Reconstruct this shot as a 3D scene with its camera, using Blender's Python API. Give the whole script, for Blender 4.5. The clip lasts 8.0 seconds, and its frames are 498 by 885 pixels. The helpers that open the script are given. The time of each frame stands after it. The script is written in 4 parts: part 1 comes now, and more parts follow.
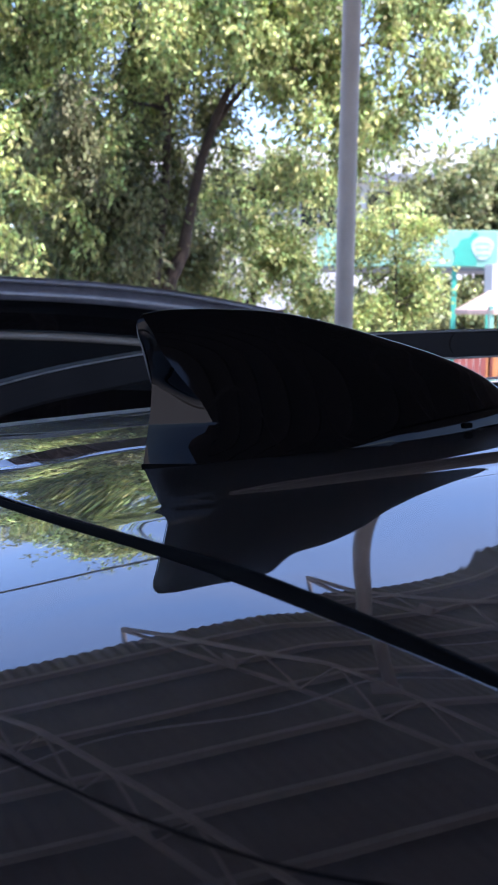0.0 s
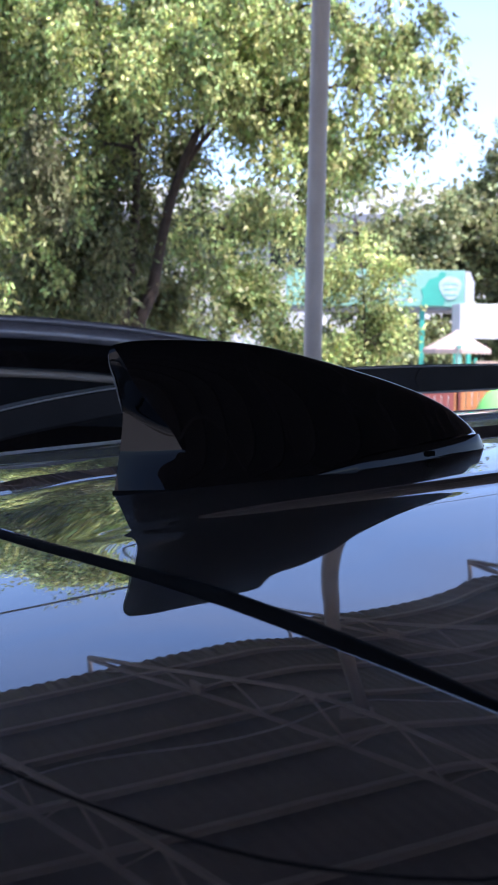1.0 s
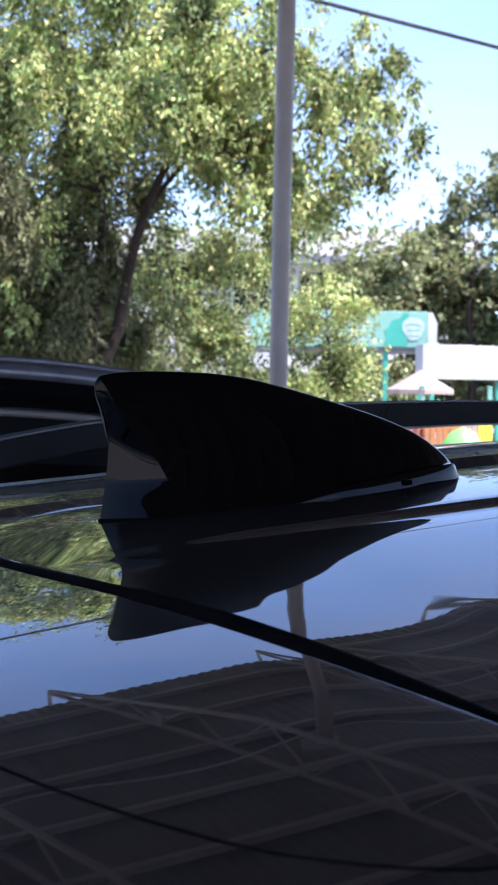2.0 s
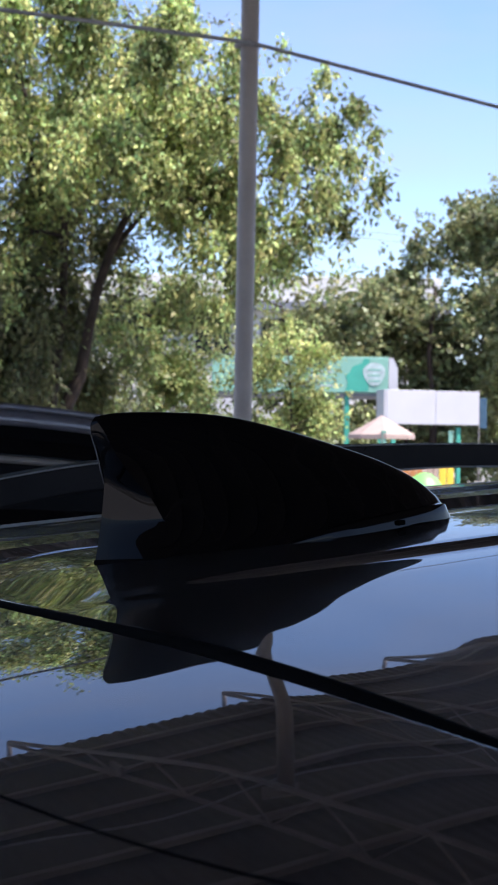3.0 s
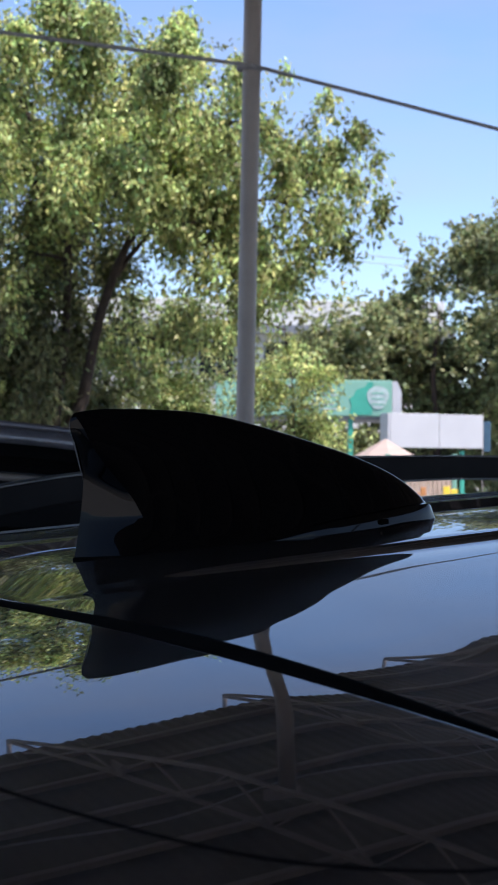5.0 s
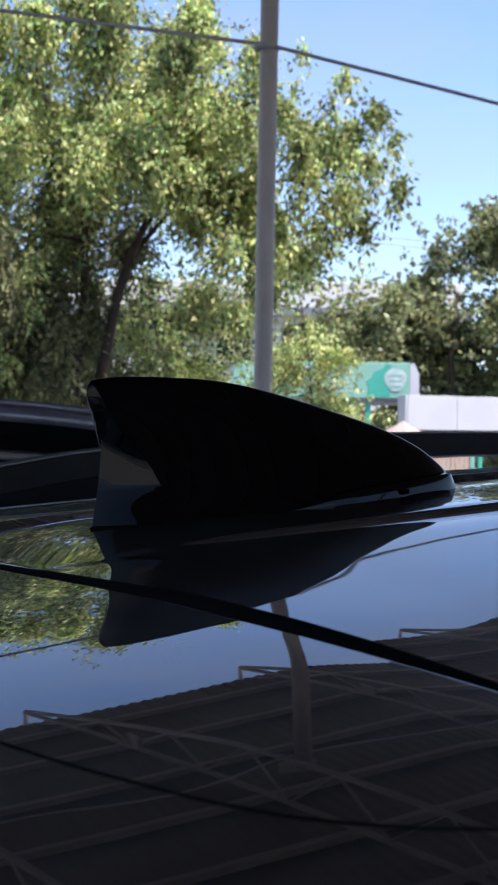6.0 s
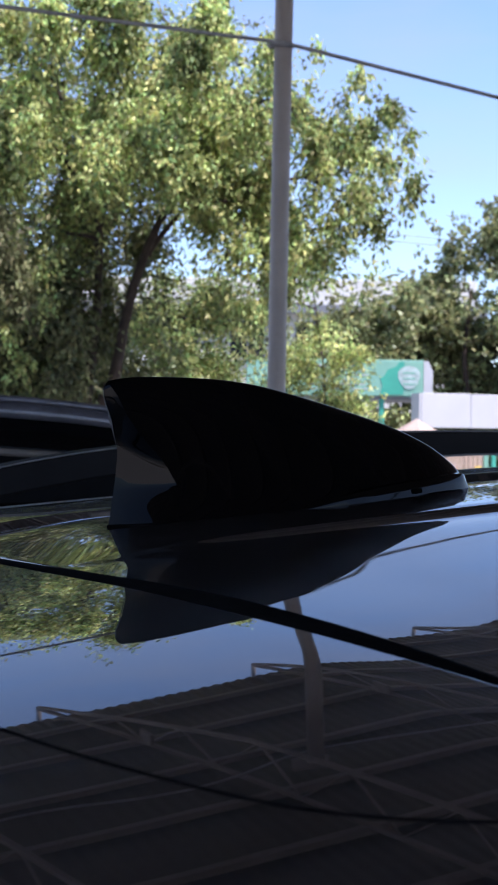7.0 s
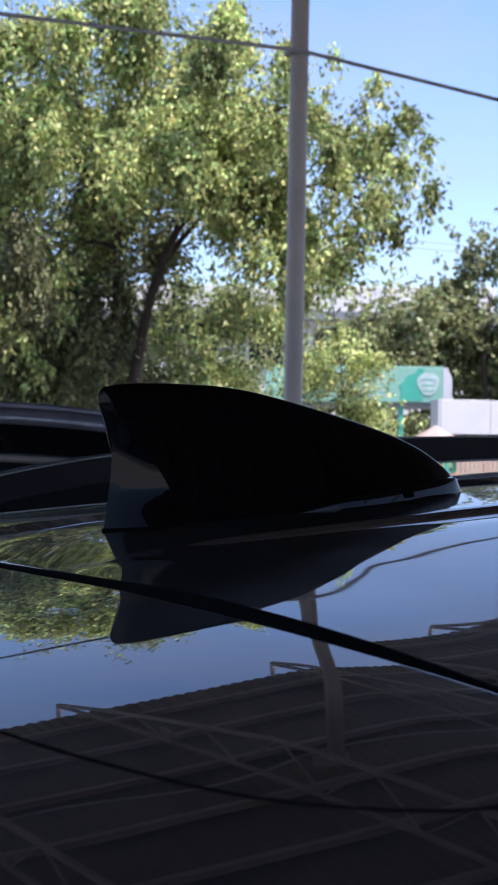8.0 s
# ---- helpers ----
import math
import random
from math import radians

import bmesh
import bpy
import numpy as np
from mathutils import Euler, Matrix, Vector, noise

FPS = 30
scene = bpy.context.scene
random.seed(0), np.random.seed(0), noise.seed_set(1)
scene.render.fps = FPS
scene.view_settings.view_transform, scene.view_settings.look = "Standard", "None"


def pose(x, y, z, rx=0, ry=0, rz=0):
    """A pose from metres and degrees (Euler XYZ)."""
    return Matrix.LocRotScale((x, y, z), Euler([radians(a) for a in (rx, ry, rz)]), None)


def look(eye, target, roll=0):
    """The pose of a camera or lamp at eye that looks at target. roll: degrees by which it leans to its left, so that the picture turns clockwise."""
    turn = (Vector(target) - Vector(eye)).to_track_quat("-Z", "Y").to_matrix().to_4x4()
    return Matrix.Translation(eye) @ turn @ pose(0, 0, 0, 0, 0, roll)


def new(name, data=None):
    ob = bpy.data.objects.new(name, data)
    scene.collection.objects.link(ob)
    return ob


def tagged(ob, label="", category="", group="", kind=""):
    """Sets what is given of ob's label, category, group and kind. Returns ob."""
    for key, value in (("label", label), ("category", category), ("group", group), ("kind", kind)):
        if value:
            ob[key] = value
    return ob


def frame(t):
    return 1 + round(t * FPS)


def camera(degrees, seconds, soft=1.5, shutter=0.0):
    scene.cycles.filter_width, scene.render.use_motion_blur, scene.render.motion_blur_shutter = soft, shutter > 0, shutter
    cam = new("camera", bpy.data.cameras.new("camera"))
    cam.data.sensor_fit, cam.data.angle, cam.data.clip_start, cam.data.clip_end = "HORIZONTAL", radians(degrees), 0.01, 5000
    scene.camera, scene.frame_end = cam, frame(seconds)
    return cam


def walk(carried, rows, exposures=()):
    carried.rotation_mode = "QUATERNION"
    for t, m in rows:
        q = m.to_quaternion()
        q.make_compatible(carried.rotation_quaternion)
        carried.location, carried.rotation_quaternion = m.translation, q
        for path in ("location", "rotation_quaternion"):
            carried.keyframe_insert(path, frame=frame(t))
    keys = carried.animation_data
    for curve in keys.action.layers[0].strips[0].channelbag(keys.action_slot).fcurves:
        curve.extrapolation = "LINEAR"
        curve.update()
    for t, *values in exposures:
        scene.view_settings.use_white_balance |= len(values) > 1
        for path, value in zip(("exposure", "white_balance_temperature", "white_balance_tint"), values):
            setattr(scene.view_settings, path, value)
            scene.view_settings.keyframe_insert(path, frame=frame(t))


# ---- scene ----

# ---------------------------------------------------------------- camera
cam = camera(20.0, 8.0, soft=1.7)
cam.data.dof.use_dof = True
cam.data.dof.focus_distance, cam.data.dof.aperture_fstop = 0.62, 73.0
ROWS = [
    (0.0, 0.0006, 0.0186, 1.7249, 84.922, -0.715, 1.889),
    (0.5, -0.0007, 0.0085, 1.7227, 85.880, -0.856, 1.259),
    (1.0, 0.0014, 0.0037, 1.7215, 86.513, -0.783, 0.644),
    (1.5, 0.0000, 0.0000, 1.7200, 87.160, -0.699, 0.035),
    (2.0, -0.0062, -0.0104, 1.7175, 88.172, -0.769, -0.815),
    (2.2, -0.0092, -0.0140, 1.7174, 88.582, -0.653, -1.170),
    (3.3, -0.0216, -0.0098, 1.7129, 90.434, -0.535, -2.641),
    (3.5, -0.0209, -0.0094, 1.7105, 90.648, -0.424, -2.752),
    (4.0, -0.0133, -0.0046, 1.7031, 91.177, -0.282, -2.979),
    (4.5, -0.0097, -0.0055, 1.7040, 91.338, -0.474, -2.781),
    (5.0, -0.0103, -0.0068, 1.7042, 91.000, -0.611, -2.218),
    (5.2, -0.0112, -0.0033, 1.7024, 90.888, -0.733, -2.037),
    (6.3, -0.0099, -0.0000, 1.6983, 90.072, -0.619, -1.350),
    (6.5, -0.0092, -0.0013, 1.6996, 89.993, -0.757, -1.247),
    (7.0, -0.0114, -0.0068, 1.6993, 90.174, -0.709, -0.972),
    (7.5, -0.0038, -0.0152, 1.6995, 90.394, -0.641, -0.609),
    (8.0, -0.0003, -0.0163, 1.6986, 90.446, -0.597, -0.183),
]
EXPO = [(0.0, 1.93, 5740, 23), (1.0, 1.71, 5740, 23), (2.0, 1.58, 5740, 23), (2.3, 1.47, 5840, 24), (3.3, 1.0, 6060, 18), (4.0, 0.9, 6080, 16), (5.0, 0.91, 6050, 16), (6.5, 1.08, 5940, 20), (8.0, 1.05, 5900, 21)]
walk(cam, [(t, pose(*row)) for t, *row in ROWS], EXPO)

# ---------------------------------------------------------------- light
SUN_EL, SUN_AZ = radians(60), radians(122)   # azimuth clockwise from +y
world = bpy.data.worlds.new("world")
scene.world = world
world.use_nodes = True
wn = world.node_tree.nodes
sky = wn.new("ShaderNodeTexSky")
sky.sky_type = "NISHITA"
sky.sun_disc = False
sky.sun_elevation, sky.sun_rotation = SUN_EL, SUN_AZ
sky.altitude = 1000
sky.air_density, sky.dust_density, sky.ozone_density = 1.0, 0.2, 1.4
wn["Background"].inputs["Strength"].default_value = 0.125
wt = wn.new("ShaderNodeTexCoord")
wm = wn.new("ShaderNodeMapping")
wm.inputs["Scale"].default_value = (1.0, 1.0, 3.5)
haze = wn.new("ShaderNodeTexNoise")
haze.inputs["Scale"].default_value, haze.inputs["Detail"].default_value = 5.0, 6.0
thin = wn.new("ShaderNodeMapRange")
thin.inputs[1].default_value, thin.inputs[2].default_value, thin.inputs[3].default_value, thin.inputs[4].default_value = 0.42, 0.70, 0.0, 0.28
veil = wn.new("ShaderNodeMix")
veil.data_type = "RGBA"
veil.inputs[7].default_value = (2.6, 2.75, 3.1, 1.0)
wl = world.node_tree.links.new
wl(wt.outputs["Generated"], wm.inputs[0])
wl(wm.outputs[0], haze.inputs["Vector"])
wl(haze.outputs["Fac"], thin.inputs[0])
wl(thin.outputs[0], veil.inputs[0])
wl(sky.outputs[0], veil.inputs[6])
wl(veil.outputs[2], wn["Background"].inputs[0])
sun = new("sun", bpy.data.lights.new("sun", "SUN"))
sun.data.energy, sun.data.angle, sun.data.color = 4.7, radians(0.53), (1.0, 0.95, 0.86)
sun_dir = Vector((math.sin(SUN_AZ) * math.cos(SUN_EL), math.cos(SUN_AZ) * math.cos(SUN_EL), math.sin(SUN_EL)))
sun.matrix_world = look(sun_dir * 40, (0, 0, 0))


# ---------------------------------------------------------------- materials
def material(name, base, rough=0.5, metal=0.0, vary=0.15, scale=8.0, bump=0.0, fine=120.0, coat=0.0,
             spec=0.5, island=0.0, translucent=0.0, second=None, wave=0.0, hue=0.0):
    """Principled surface with colour variation at two scales and a fine bump."""
    m = bpy.data.materials.new(name)
    m.use_nodes = True
    nt = m.node_tree
    n, link = nt.nodes, nt.links.new
    p = n["Principled BSDF"]
    p.inputs["Roughness"].default_value = rough
    p.inputs["Metallic"].default_value = metal
    p.inputs["Coat Weight"].default_value = coat
    p.inputs["Coat Roughness"].default_value = 0.015
    p.inputs["Specular IOR Level"].default_value = spec
    tex = n.new("ShaderNodeTexCoord")
    big, small = n.new("ShaderNodeTexNoise"), n.new("ShaderNodeTexNoise")
    big.inputs["Scale"].default_value, big.inputs["Detail"].default_value = scale, 5
    small.inputs["Scale"].default_value, small.inputs["Detail"].default_value = fine, 3
    link(tex.outputs["Object"], big.inputs["Vector"])
    link(tex.outputs["Object"], small.inputs["Vector"])
    add = n.new("ShaderNodeMath")
    add.operation = "MULTIPLY_ADD"
    add.inputs[1].default_value = 0.35
    link(small.outputs["Fac"], add.inputs[0])
    link(big.outputs["Fac"], add.inputs[2])
    ramp = n.new("ShaderNodeValToRGB")
    lo = [max(0.0, c * (1 - vary)) for c in base]
    hi = [min(1.0, c * (1 + vary)) for c in (second or base)]
    ramp.color_ramp.elements[0].position, ramp.color_ramp.elements[1].position = 0.42, 0.95
    ramp.color_ramp.elements[0].color, ramp.color_ramp.elements[1].color = (*lo, 1), (*hi, 1)
    link(add.outputs[0], ramp.inputs[0])
    out = ramp.outputs[0]
    if island:
        geo = n.new("ShaderNodeNewGeometry")
        hsv = n.new("ShaderNodeHueSaturation")
        r1 = n.new("ShaderNodeMapRange")
        r1.inputs[3].default_value, r1.inputs[4].default_value = 1 - island, 1 + island
        link(geo.outputs["Random Per Island"], r1.inputs[0])
        link(r1.outputs[0], hsv.inputs["Value"])
        link(out, hsv.inputs["Color"])
        if hue:
            r2, r3 = n.new("ShaderNodeMath"), n.new("ShaderNodeMapRange")
            r2.operation = "WRAP"
            r2.inputs[1].default_value, r2.inputs[2].default_value = 1.0, 0.0
            r4 = n.new("ShaderNodeMath")
            r4.operation = "MULTIPLY"
            r4.inputs[1].default_value = 37.3
            link(geo.outputs["Random Per Island"], r4.inputs[0])
            link(r4.outputs[0], r2.inputs[0])
            r3.inputs[3].default_value, r3.inputs[4].default_value = 0.5 - hue, 0.5 + hue
            link(r2.outputs[0], r3.inputs[0])
            link(r3.outputs[0], hsv.inputs["Hue"])
        out = hsv.outputs[0]
    link(out, p.inputs["Base Color"])
    if bump:
        b = n.new("ShaderNodeBump")
        b.inputs["Strength"].default_value, b.inputs["Distance"].default_value = bump, 0.01
        link(small.outputs["Fac"], b.inputs["Height"])
        link(b.outputs[0], p.inputs["Normal"])
    if wave:
        w, b = n.new("ShaderNodeTexNoise"), n.new("ShaderNodeBump")
        w.inputs["Scale"].default_value, w.inputs["Detail"].default_value = 16.0, 1.5
        link(tex.outputs["Object"], w.inputs["Vector"])
        b.inputs["Strength"].default_value, b.inputs["Distance"].default_value = 1.0, wave
        link(w.outputs["Fac"], b.inputs["Height"])
        link(b.outputs[0], p.inputs["Normal"])
    if translucent:
        t, mix = n.new("ShaderNodeBsdfTranslucent"), n.new("ShaderNodeMixShader")
        link(out, t.inputs[0])
        mix.inputs[0].default_value = translucent
        link(p.outputs[0], mix.inputs[1])
        link(t.outputs[0], mix.inputs[2])
        link(mix.outputs[0], n["Material Output"].inputs[0])
    return m


PAINT = material("black_car_paint", (0.0195, 0.0168, 0.0158), 0.014, 0.0, 0.25, 30, spec=1.0, wave=0.00005)
paint = PAINT.node_tree.nodes["Principled BSDF"]
paint.inputs["Specular Tint"].default_value = (0.91, 0.90, 0.97, 1.0)
# an uneven film of fine dust with wipe marks blurs part of the mirror image
paint.inputs["Coat Roughness"].default_value = 0.34
pn, pl = PAINT.node_tree.nodes, PAINT.node_tree.links.new
smear, dust, film_map = pn.new("ShaderNodeTexNoise"), pn.new("ShaderNodeMapRange"), pn.new("ShaderNodeMapping")
film_map.inputs["Scale"].default_value = (9.0, 16.0, 9.0)
smear.inputs["Scale"].default_value, smear.inputs["Detail"].default_value, smear.inputs["Distortion"].default_value = 1.4, 5.0, 0.8
dust.inputs[1].default_value, dust.inputs[2].default_value, dust.inputs[3].default_value, dust.inputs[4].default_value = 0.38, 0.68, 0.09, 0.27
pl(pn["Texture Coordinate"].outputs["Object"], film_map.inputs[0])
pl(film_map.outputs[0], smear.inputs["Vector"])
pl(smear.outputs["Fac"], dust.inputs[0])
pl(dust.outputs[0], paint.inputs["Coat Weight"])
FIN = material("gloss_black_plastic", (0.0012, 0.0012, 0.0015), 0.03, 0.0, 0.2, 40, spec=0.12)
SEAL = material("seal_rubber", (0.0035, 0.0035, 0.0037), 0.85, 0.0, 0.3, 60, 0.06, 900, spec=0.015)
RUBBER = material("black_rubber", (0.0025, 0.0025, 0.0025), 0.9, 0.0, 0.3, 60, 0.1, 900, spec=0.0)
RAILMAT = material("satin_black_rail", (0.0150, 0.0135, 0.0135), 0.6, 0.0, 0.2, 20, 0.05, 900, spec=0.03)
DITCH = material("grey_roof_trim", (0.42, 0.42, 0.44), 0.3, 0.6, 0.2, 30)
# lighter colour for the highlight lines painted along the rail
RAIL_EDGE = material("rail_edge_highlight", (0.17, 0.165, 0.16), 0.5, 0.2, 0.2, 40)
# paler than the fin, for the highlight line on its rear edge
FIN_GLINT = material("fin_edge_highlight", (0.05, 0.05, 0.055), 0.4, 0.0, 0.2, 40)
# extra white, to brighten the added wall's reflection in the fin
WALL_WHITE = material("reflector_wall_white", (0.82, 0.78, 0.76), 0.9, 0.0, 0.08, 0.6, 0.2, 12)
PAINT_NEXT = material("dark_grey_car_paint", (0.11, 0.105, 0.12), 0.38, 0.4, 0.2, 30, coat=0.6)
GLASS_DARK = material("tinted_glass", (0.002, 0.002, 0.0025), 0.03, 0.0, 0.2, 5, spec=0.2)
CHROME = material("dull_chrome", (0.14, 0.12, 0.105), 0.6, 0.3, 0.15, 20)
TYRE = material("tyre_rubber", (0.012, 0.012, 0.012), 0.8, 0.0, 0.2, 20, 0.2)
ALLOY = material("alloy", (0.35, 0.35, 0.36), 0.35, 0.8, 0.1, 10)
PLASTIC = material("black_plastic", (0.004, 0.004, 0.0045), 0.7, 0.0, 0.2, 20, 0.1, 500, spec=0.1)
LAMP_RED = material("red_lens", (0.25, 0.01, 0.01), 0.1, 0.0, 0.1, 20)
LAMP_CLEAR = material("clear_lens", (0.5, 0.5, 0.5), 0.1, 0.0, 0.1, 20)
POLE = material("grey_pole_paint", (0.275, 0.232, 0.215), 0.45, 0.0, 0.12, 6, 0.06, 90)
STEEL = material("painted_steel", (0.23, 0.196, 0.182), 0.55, 0.0, 0.2, 5, 0.1, 90)
SHEET = material("grey_brown_metal_sheet", (0.078, 0.062, 0.056), 0.5, 0.1, 0.25, 3, 0.05, 60)
CABLE = material("grey_cable", (0.28, 0.27, 0.28), 0.6, 0.0, 0.2, 30, 0.1, 300)
BARK = material("reddish_brown_bark", (0.042, 0.027, 0.019), 0.9, 0.0, 0.45, 14, 0.9, 60)
LEAF = material("pale_olive_leaf", (0.155, 0.181, 0.053), 0.48, 0.0, 0.5, 1.2, island=0.78, translucent=0.34, spec=0.27, second=(0.455, 0.505, 0.18), hue=0.055)
# dull brownish leaf, darkened in its colour for the shaded lower left
LEAF_DULL_SHADE = material("dull_brown_shade_leaf", (0.095, 0.096, 0.042), 0.6, 0.0, 0.45, 1.2, island=0.7, translucent=0.25, spec=0.2, second=(0.23, 0.232, 0.11), hue=0.04)
LEAF_YELLOW = material("yellow_green_leaf", (0.165, 0.205, 0.055), 0.5, 0.0, 0.35, 1.4, island=0.6, translucent=0.42, spec=0.4, second=(0.33, 0.375, 0.14), hue=0.06)
# darker green that carries the shade inside the willow's crown
LEAF_SHADE = material("dark_green_shade_leaf", (0.10, 0.115, 0.04), 0.5, 0.0, 0.4, 0.5, island=0.6, translucent=0.35, second=(0.20, 0.215, 0.085), hue=0.05)
LEAF_FAR = material("mid_green_leaf", (0.145, 0.160, 0.058), 0.5, 0.0, 0.4, 0.5, island=0.6, translucent=0.4, second=(0.29, 0.31, 0.135), hue=0.05)
PAVING = material("dusty_pale_paving", (0.16, 0.15, 0.138), 0.9, 0.0, 0.25, 1.5, 0.5, 60, second=(0.24, 0.222, 0.20))
PLASTER = material("pale_plaster", (0.45, 0.42, 0.41), 0.9, 0.0, 0.12, 0.6, 0.2, 12)
ROOFGREY = material("grey_roofing", (0.2, 0.21, 0.23), 0.7, 0.0, 0.2, 1.0, 0.1, 8)
WINDOW = material("dark_window", (0.008, 0.009, 0.010), 0.12, 0.0, 0.2, 3, spec=0.15)
WHITE = material("white_panel", (0.50, 0.485, 0.49), 0.5, 0.0, 0.05, 1.5)
TEAL = material("teal_paint", (0.05, 0.33, 0.235), 0.5, 0.0, 0.12, 2.0)
PALE = material("white_render", (0.62, 0.60, 0.57), 0.9, 0.0, 0.1, 0.5, 0.2, 12)
MINT = material("pale_mint_paint", (0.205, 0.40, 0.305), 0.5, 0.0, 0.1, 2.0)
EMBLEM = material("faded_emblem", (0.40, 0.48, 0.455), 0.5, 0.0, 0.3, 6.0)
PARASOL = material("faded_pink_canvas", (0.40, 0.295, 0.245), 0.85, 0.0, 0.1, 3, 0.1, 80)
BEIGE = material("pale_peach_paint", (0.50, 0.36, 0.28), 0.6, 0.0, 0.15, 4.0)
BLUE = material("blue_cloth", (0.04, 0.09, 0.14), 0.8, 0.0, 0.2, 4, 0.1, 80)
RED = material("red_plastic", (0.24, 0.06, 0.045), 0.45, 0.0, 0.15, 3)
ORANGE = material("orange_plastic", (0.52, 0.20, 0.07), 0.45, 0.0, 0.15, 3)
GREEN = material("green_plastic", (0.2, 0.55, 0.12), 0.45, 0.0, 0.15, 3)
YELLOW = material("yellow_plastic", (0.85, 0.55, 0.05), 0.45, 0.0, 0.15, 3)


# ---------------------------------------------------------------- mesh helpers
def finish(name, data, mat, parent=None, label="", smooth=False):
    data.materials.append(mat)
    if smooth:
        for poly in data.polygons:
            poly.use_smooth = True
    ob = new(name, data)
    if parent is not None:
        ob.parent = parent
    return tagged(ob, label)


def part(name, bm, mat, parent=None, label="", smooth=False):
    """Links a bmesh as one mesh object under a thing or under a part."""
    bmesh.ops.recalc_face_normals(bm, faces=bm.faces)
    data = bpy.data.meshes.new(name)
    bm.to_mesh(data)
    bm.free()
    return finish(name, data, mat, parent, label, smooth)


def grid_mesh(points, closed_u=False, closed_v=False, thick=None):
    """A bmesh from rows of points; thick: a vector function that gives the under side."""
    bm = bmesh.new()
    rows = [[bm.verts.new(p) for p in row] for row in points]
    nu, nv = len(rows), len(rows[0])
    for i in range(nu if closed_u else nu - 1):
        for j in range(nv if closed_v else nv - 1):
            q = (rows[i][j], rows[(i + 1) % nu][j], rows[(i + 1) % nu][(j + 1) % nv], rows[i][(j + 1) % nv])
            bm.faces.new(q)
    if thick is not None:
        low = [[bm.verts.new(Vector(p) + thick) for p in row] for row in points]
        for i in range(nu - 1):
            for j in range(nv - 1):
                bm.faces.new((low[i][j], low[i][j + 1], low[i + 1][j + 1], low[i + 1][j]))
        for i in range(nu - 1):
            for j in (0, nv - 1):
                bm.faces.new((rows[i][j], rows[i + 1][j], low[i + 1][j], low[i][j]))
        for j in range(nv - 1):
            for i in (0, nu - 1):
                bm.faces.new((rows[i][j], rows[i][j + 1], low[i][j + 1], low[i][j]))
    return bm


def box(bm, lo, hi, bevel=0.0, m=None):
    made = bmesh.ops.create_cube(bm, size=1.0)["verts"]
    c = [(a + b) / 2 for a, b in zip(lo, hi)]
    d = [b - a for a, b in zip(lo, hi)]
    for v in made:
        v.co = Vector((c[k] + v.co[k] * d[k] for k in range(3)))
    if bevel:
        edges = list({e for v in made for e in v.link_edges})
        got = bmesh.ops.bevel(bm, geom=edges, offset=bevel, segments=2, affect="EDGES", profile=0.5)
        made = list({v for f in got["faces"] for v in f.verts} | {v for v in made if v.is_valid})
    if m is not None:
        for v in made:
            v.co = m @ v.co
    return bm


def tube(path, radii, sides=10, cap=True):
    """A tapered tube along points."""
    bm = bmesh.new()
    path = [Vector(p) for p in path]
    rings = []
    a = None
    for i, p in enumerate(path):
        d = (path[min(i + 1, len(path) - 1)] - path[max(i - 1, 0)]).normalized()
        if a is None:
            a = d.cross(Vector((0.13, 0.21, 0.97)) if abs(d.z) < 0.8 else Vector((1, 0.2, 0)))
        a = (a - d * a.dot(d)).normalized()
        b = d.cross(a)
        r = radii[i] if isinstance(radii, (list, tuple)) else radii
        rings.append([bm.verts.new(p + (a * math.cos(k * 2 * math.pi / sides) + b * math.sin(k * 2 * math.pi / sides)) * r) for k in range(sides)])
    for i in range(len(rings) - 1):
        for k in range(sides):
            bm.faces.new((rings[i][k], rings[i][(k + 1) % sides], rings[i + 1][(k + 1) % sides], rings[i + 1][k]))
    if cap:
        bm.faces.new(rings[0][::-1])
        bm.faces.new(rings[-1])
    return bm


def sweep(path, section):
    """Sweeps a closed section [(across, up), ...] along points given as (point, across vector)."""
    bm = bmesh.new()
    rings = [[bm.verts.new(Vector(p) + Vector(a) * x + Vector((0, 0, 1)) * z) for x, z in section] for p, a in path]
    n = len(section)
    for i in range(len(rings) - 1):
        for k in range(n):
            bm.faces.new((rings[i][k], rings[i][(k + 1) % n], rings[i + 1][(k + 1) % n], rings[i + 1][k]))
    bm.faces.new(rings[0][::-1])
    bm.faces.new(rings[-1])
    return bm


def empty(name, at=(0, 0, 0)):
    ob = new(name)
    ob.location = at
    return ob


def ease(a, b, x):
    t = min(1.0, max(0.0, (x - a) / (b - a)))
    return t * t * (3 - 2 * t)


def table(x, xs, ys):
    return float(np.interp(x, xs, ys))


def smooth_table(x, xs, ys):
    """A smooth curve through the given places."""
    x = min(max(x, xs[0]), xs[-1])
    k = max(0, min(len(xs) - 2, int(np.searchsorted(xs, x)) - 1))

    def slope(i):
        if 0 < i < len(xs) - 1:
            d0, d1 = (ys[i] - ys[i - 1]) / (xs[i] - xs[i - 1]), (ys[i + 1] - ys[i]) / (xs[i + 1] - xs[i])
            return 0.0 if d0 * d1 <= 0 else 2 * d0 * d1 / (d0 + d1)
        i = max(1, i)
        return (ys[i] - ys[i - 1]) / (xs[i] - xs[i - 1])
    h = xs[k + 1] - xs[k]
    t = (x - xs[k]) / h
    return ((1 + 2 * t) * (1 - t) ** 2 * ys[k] + t * (1 - t) ** 2 * h * slope(k)
            + t * t * (3 - 2 * t) * ys[k + 1] + t * t * (t - 1) * h * slope(k + 1))


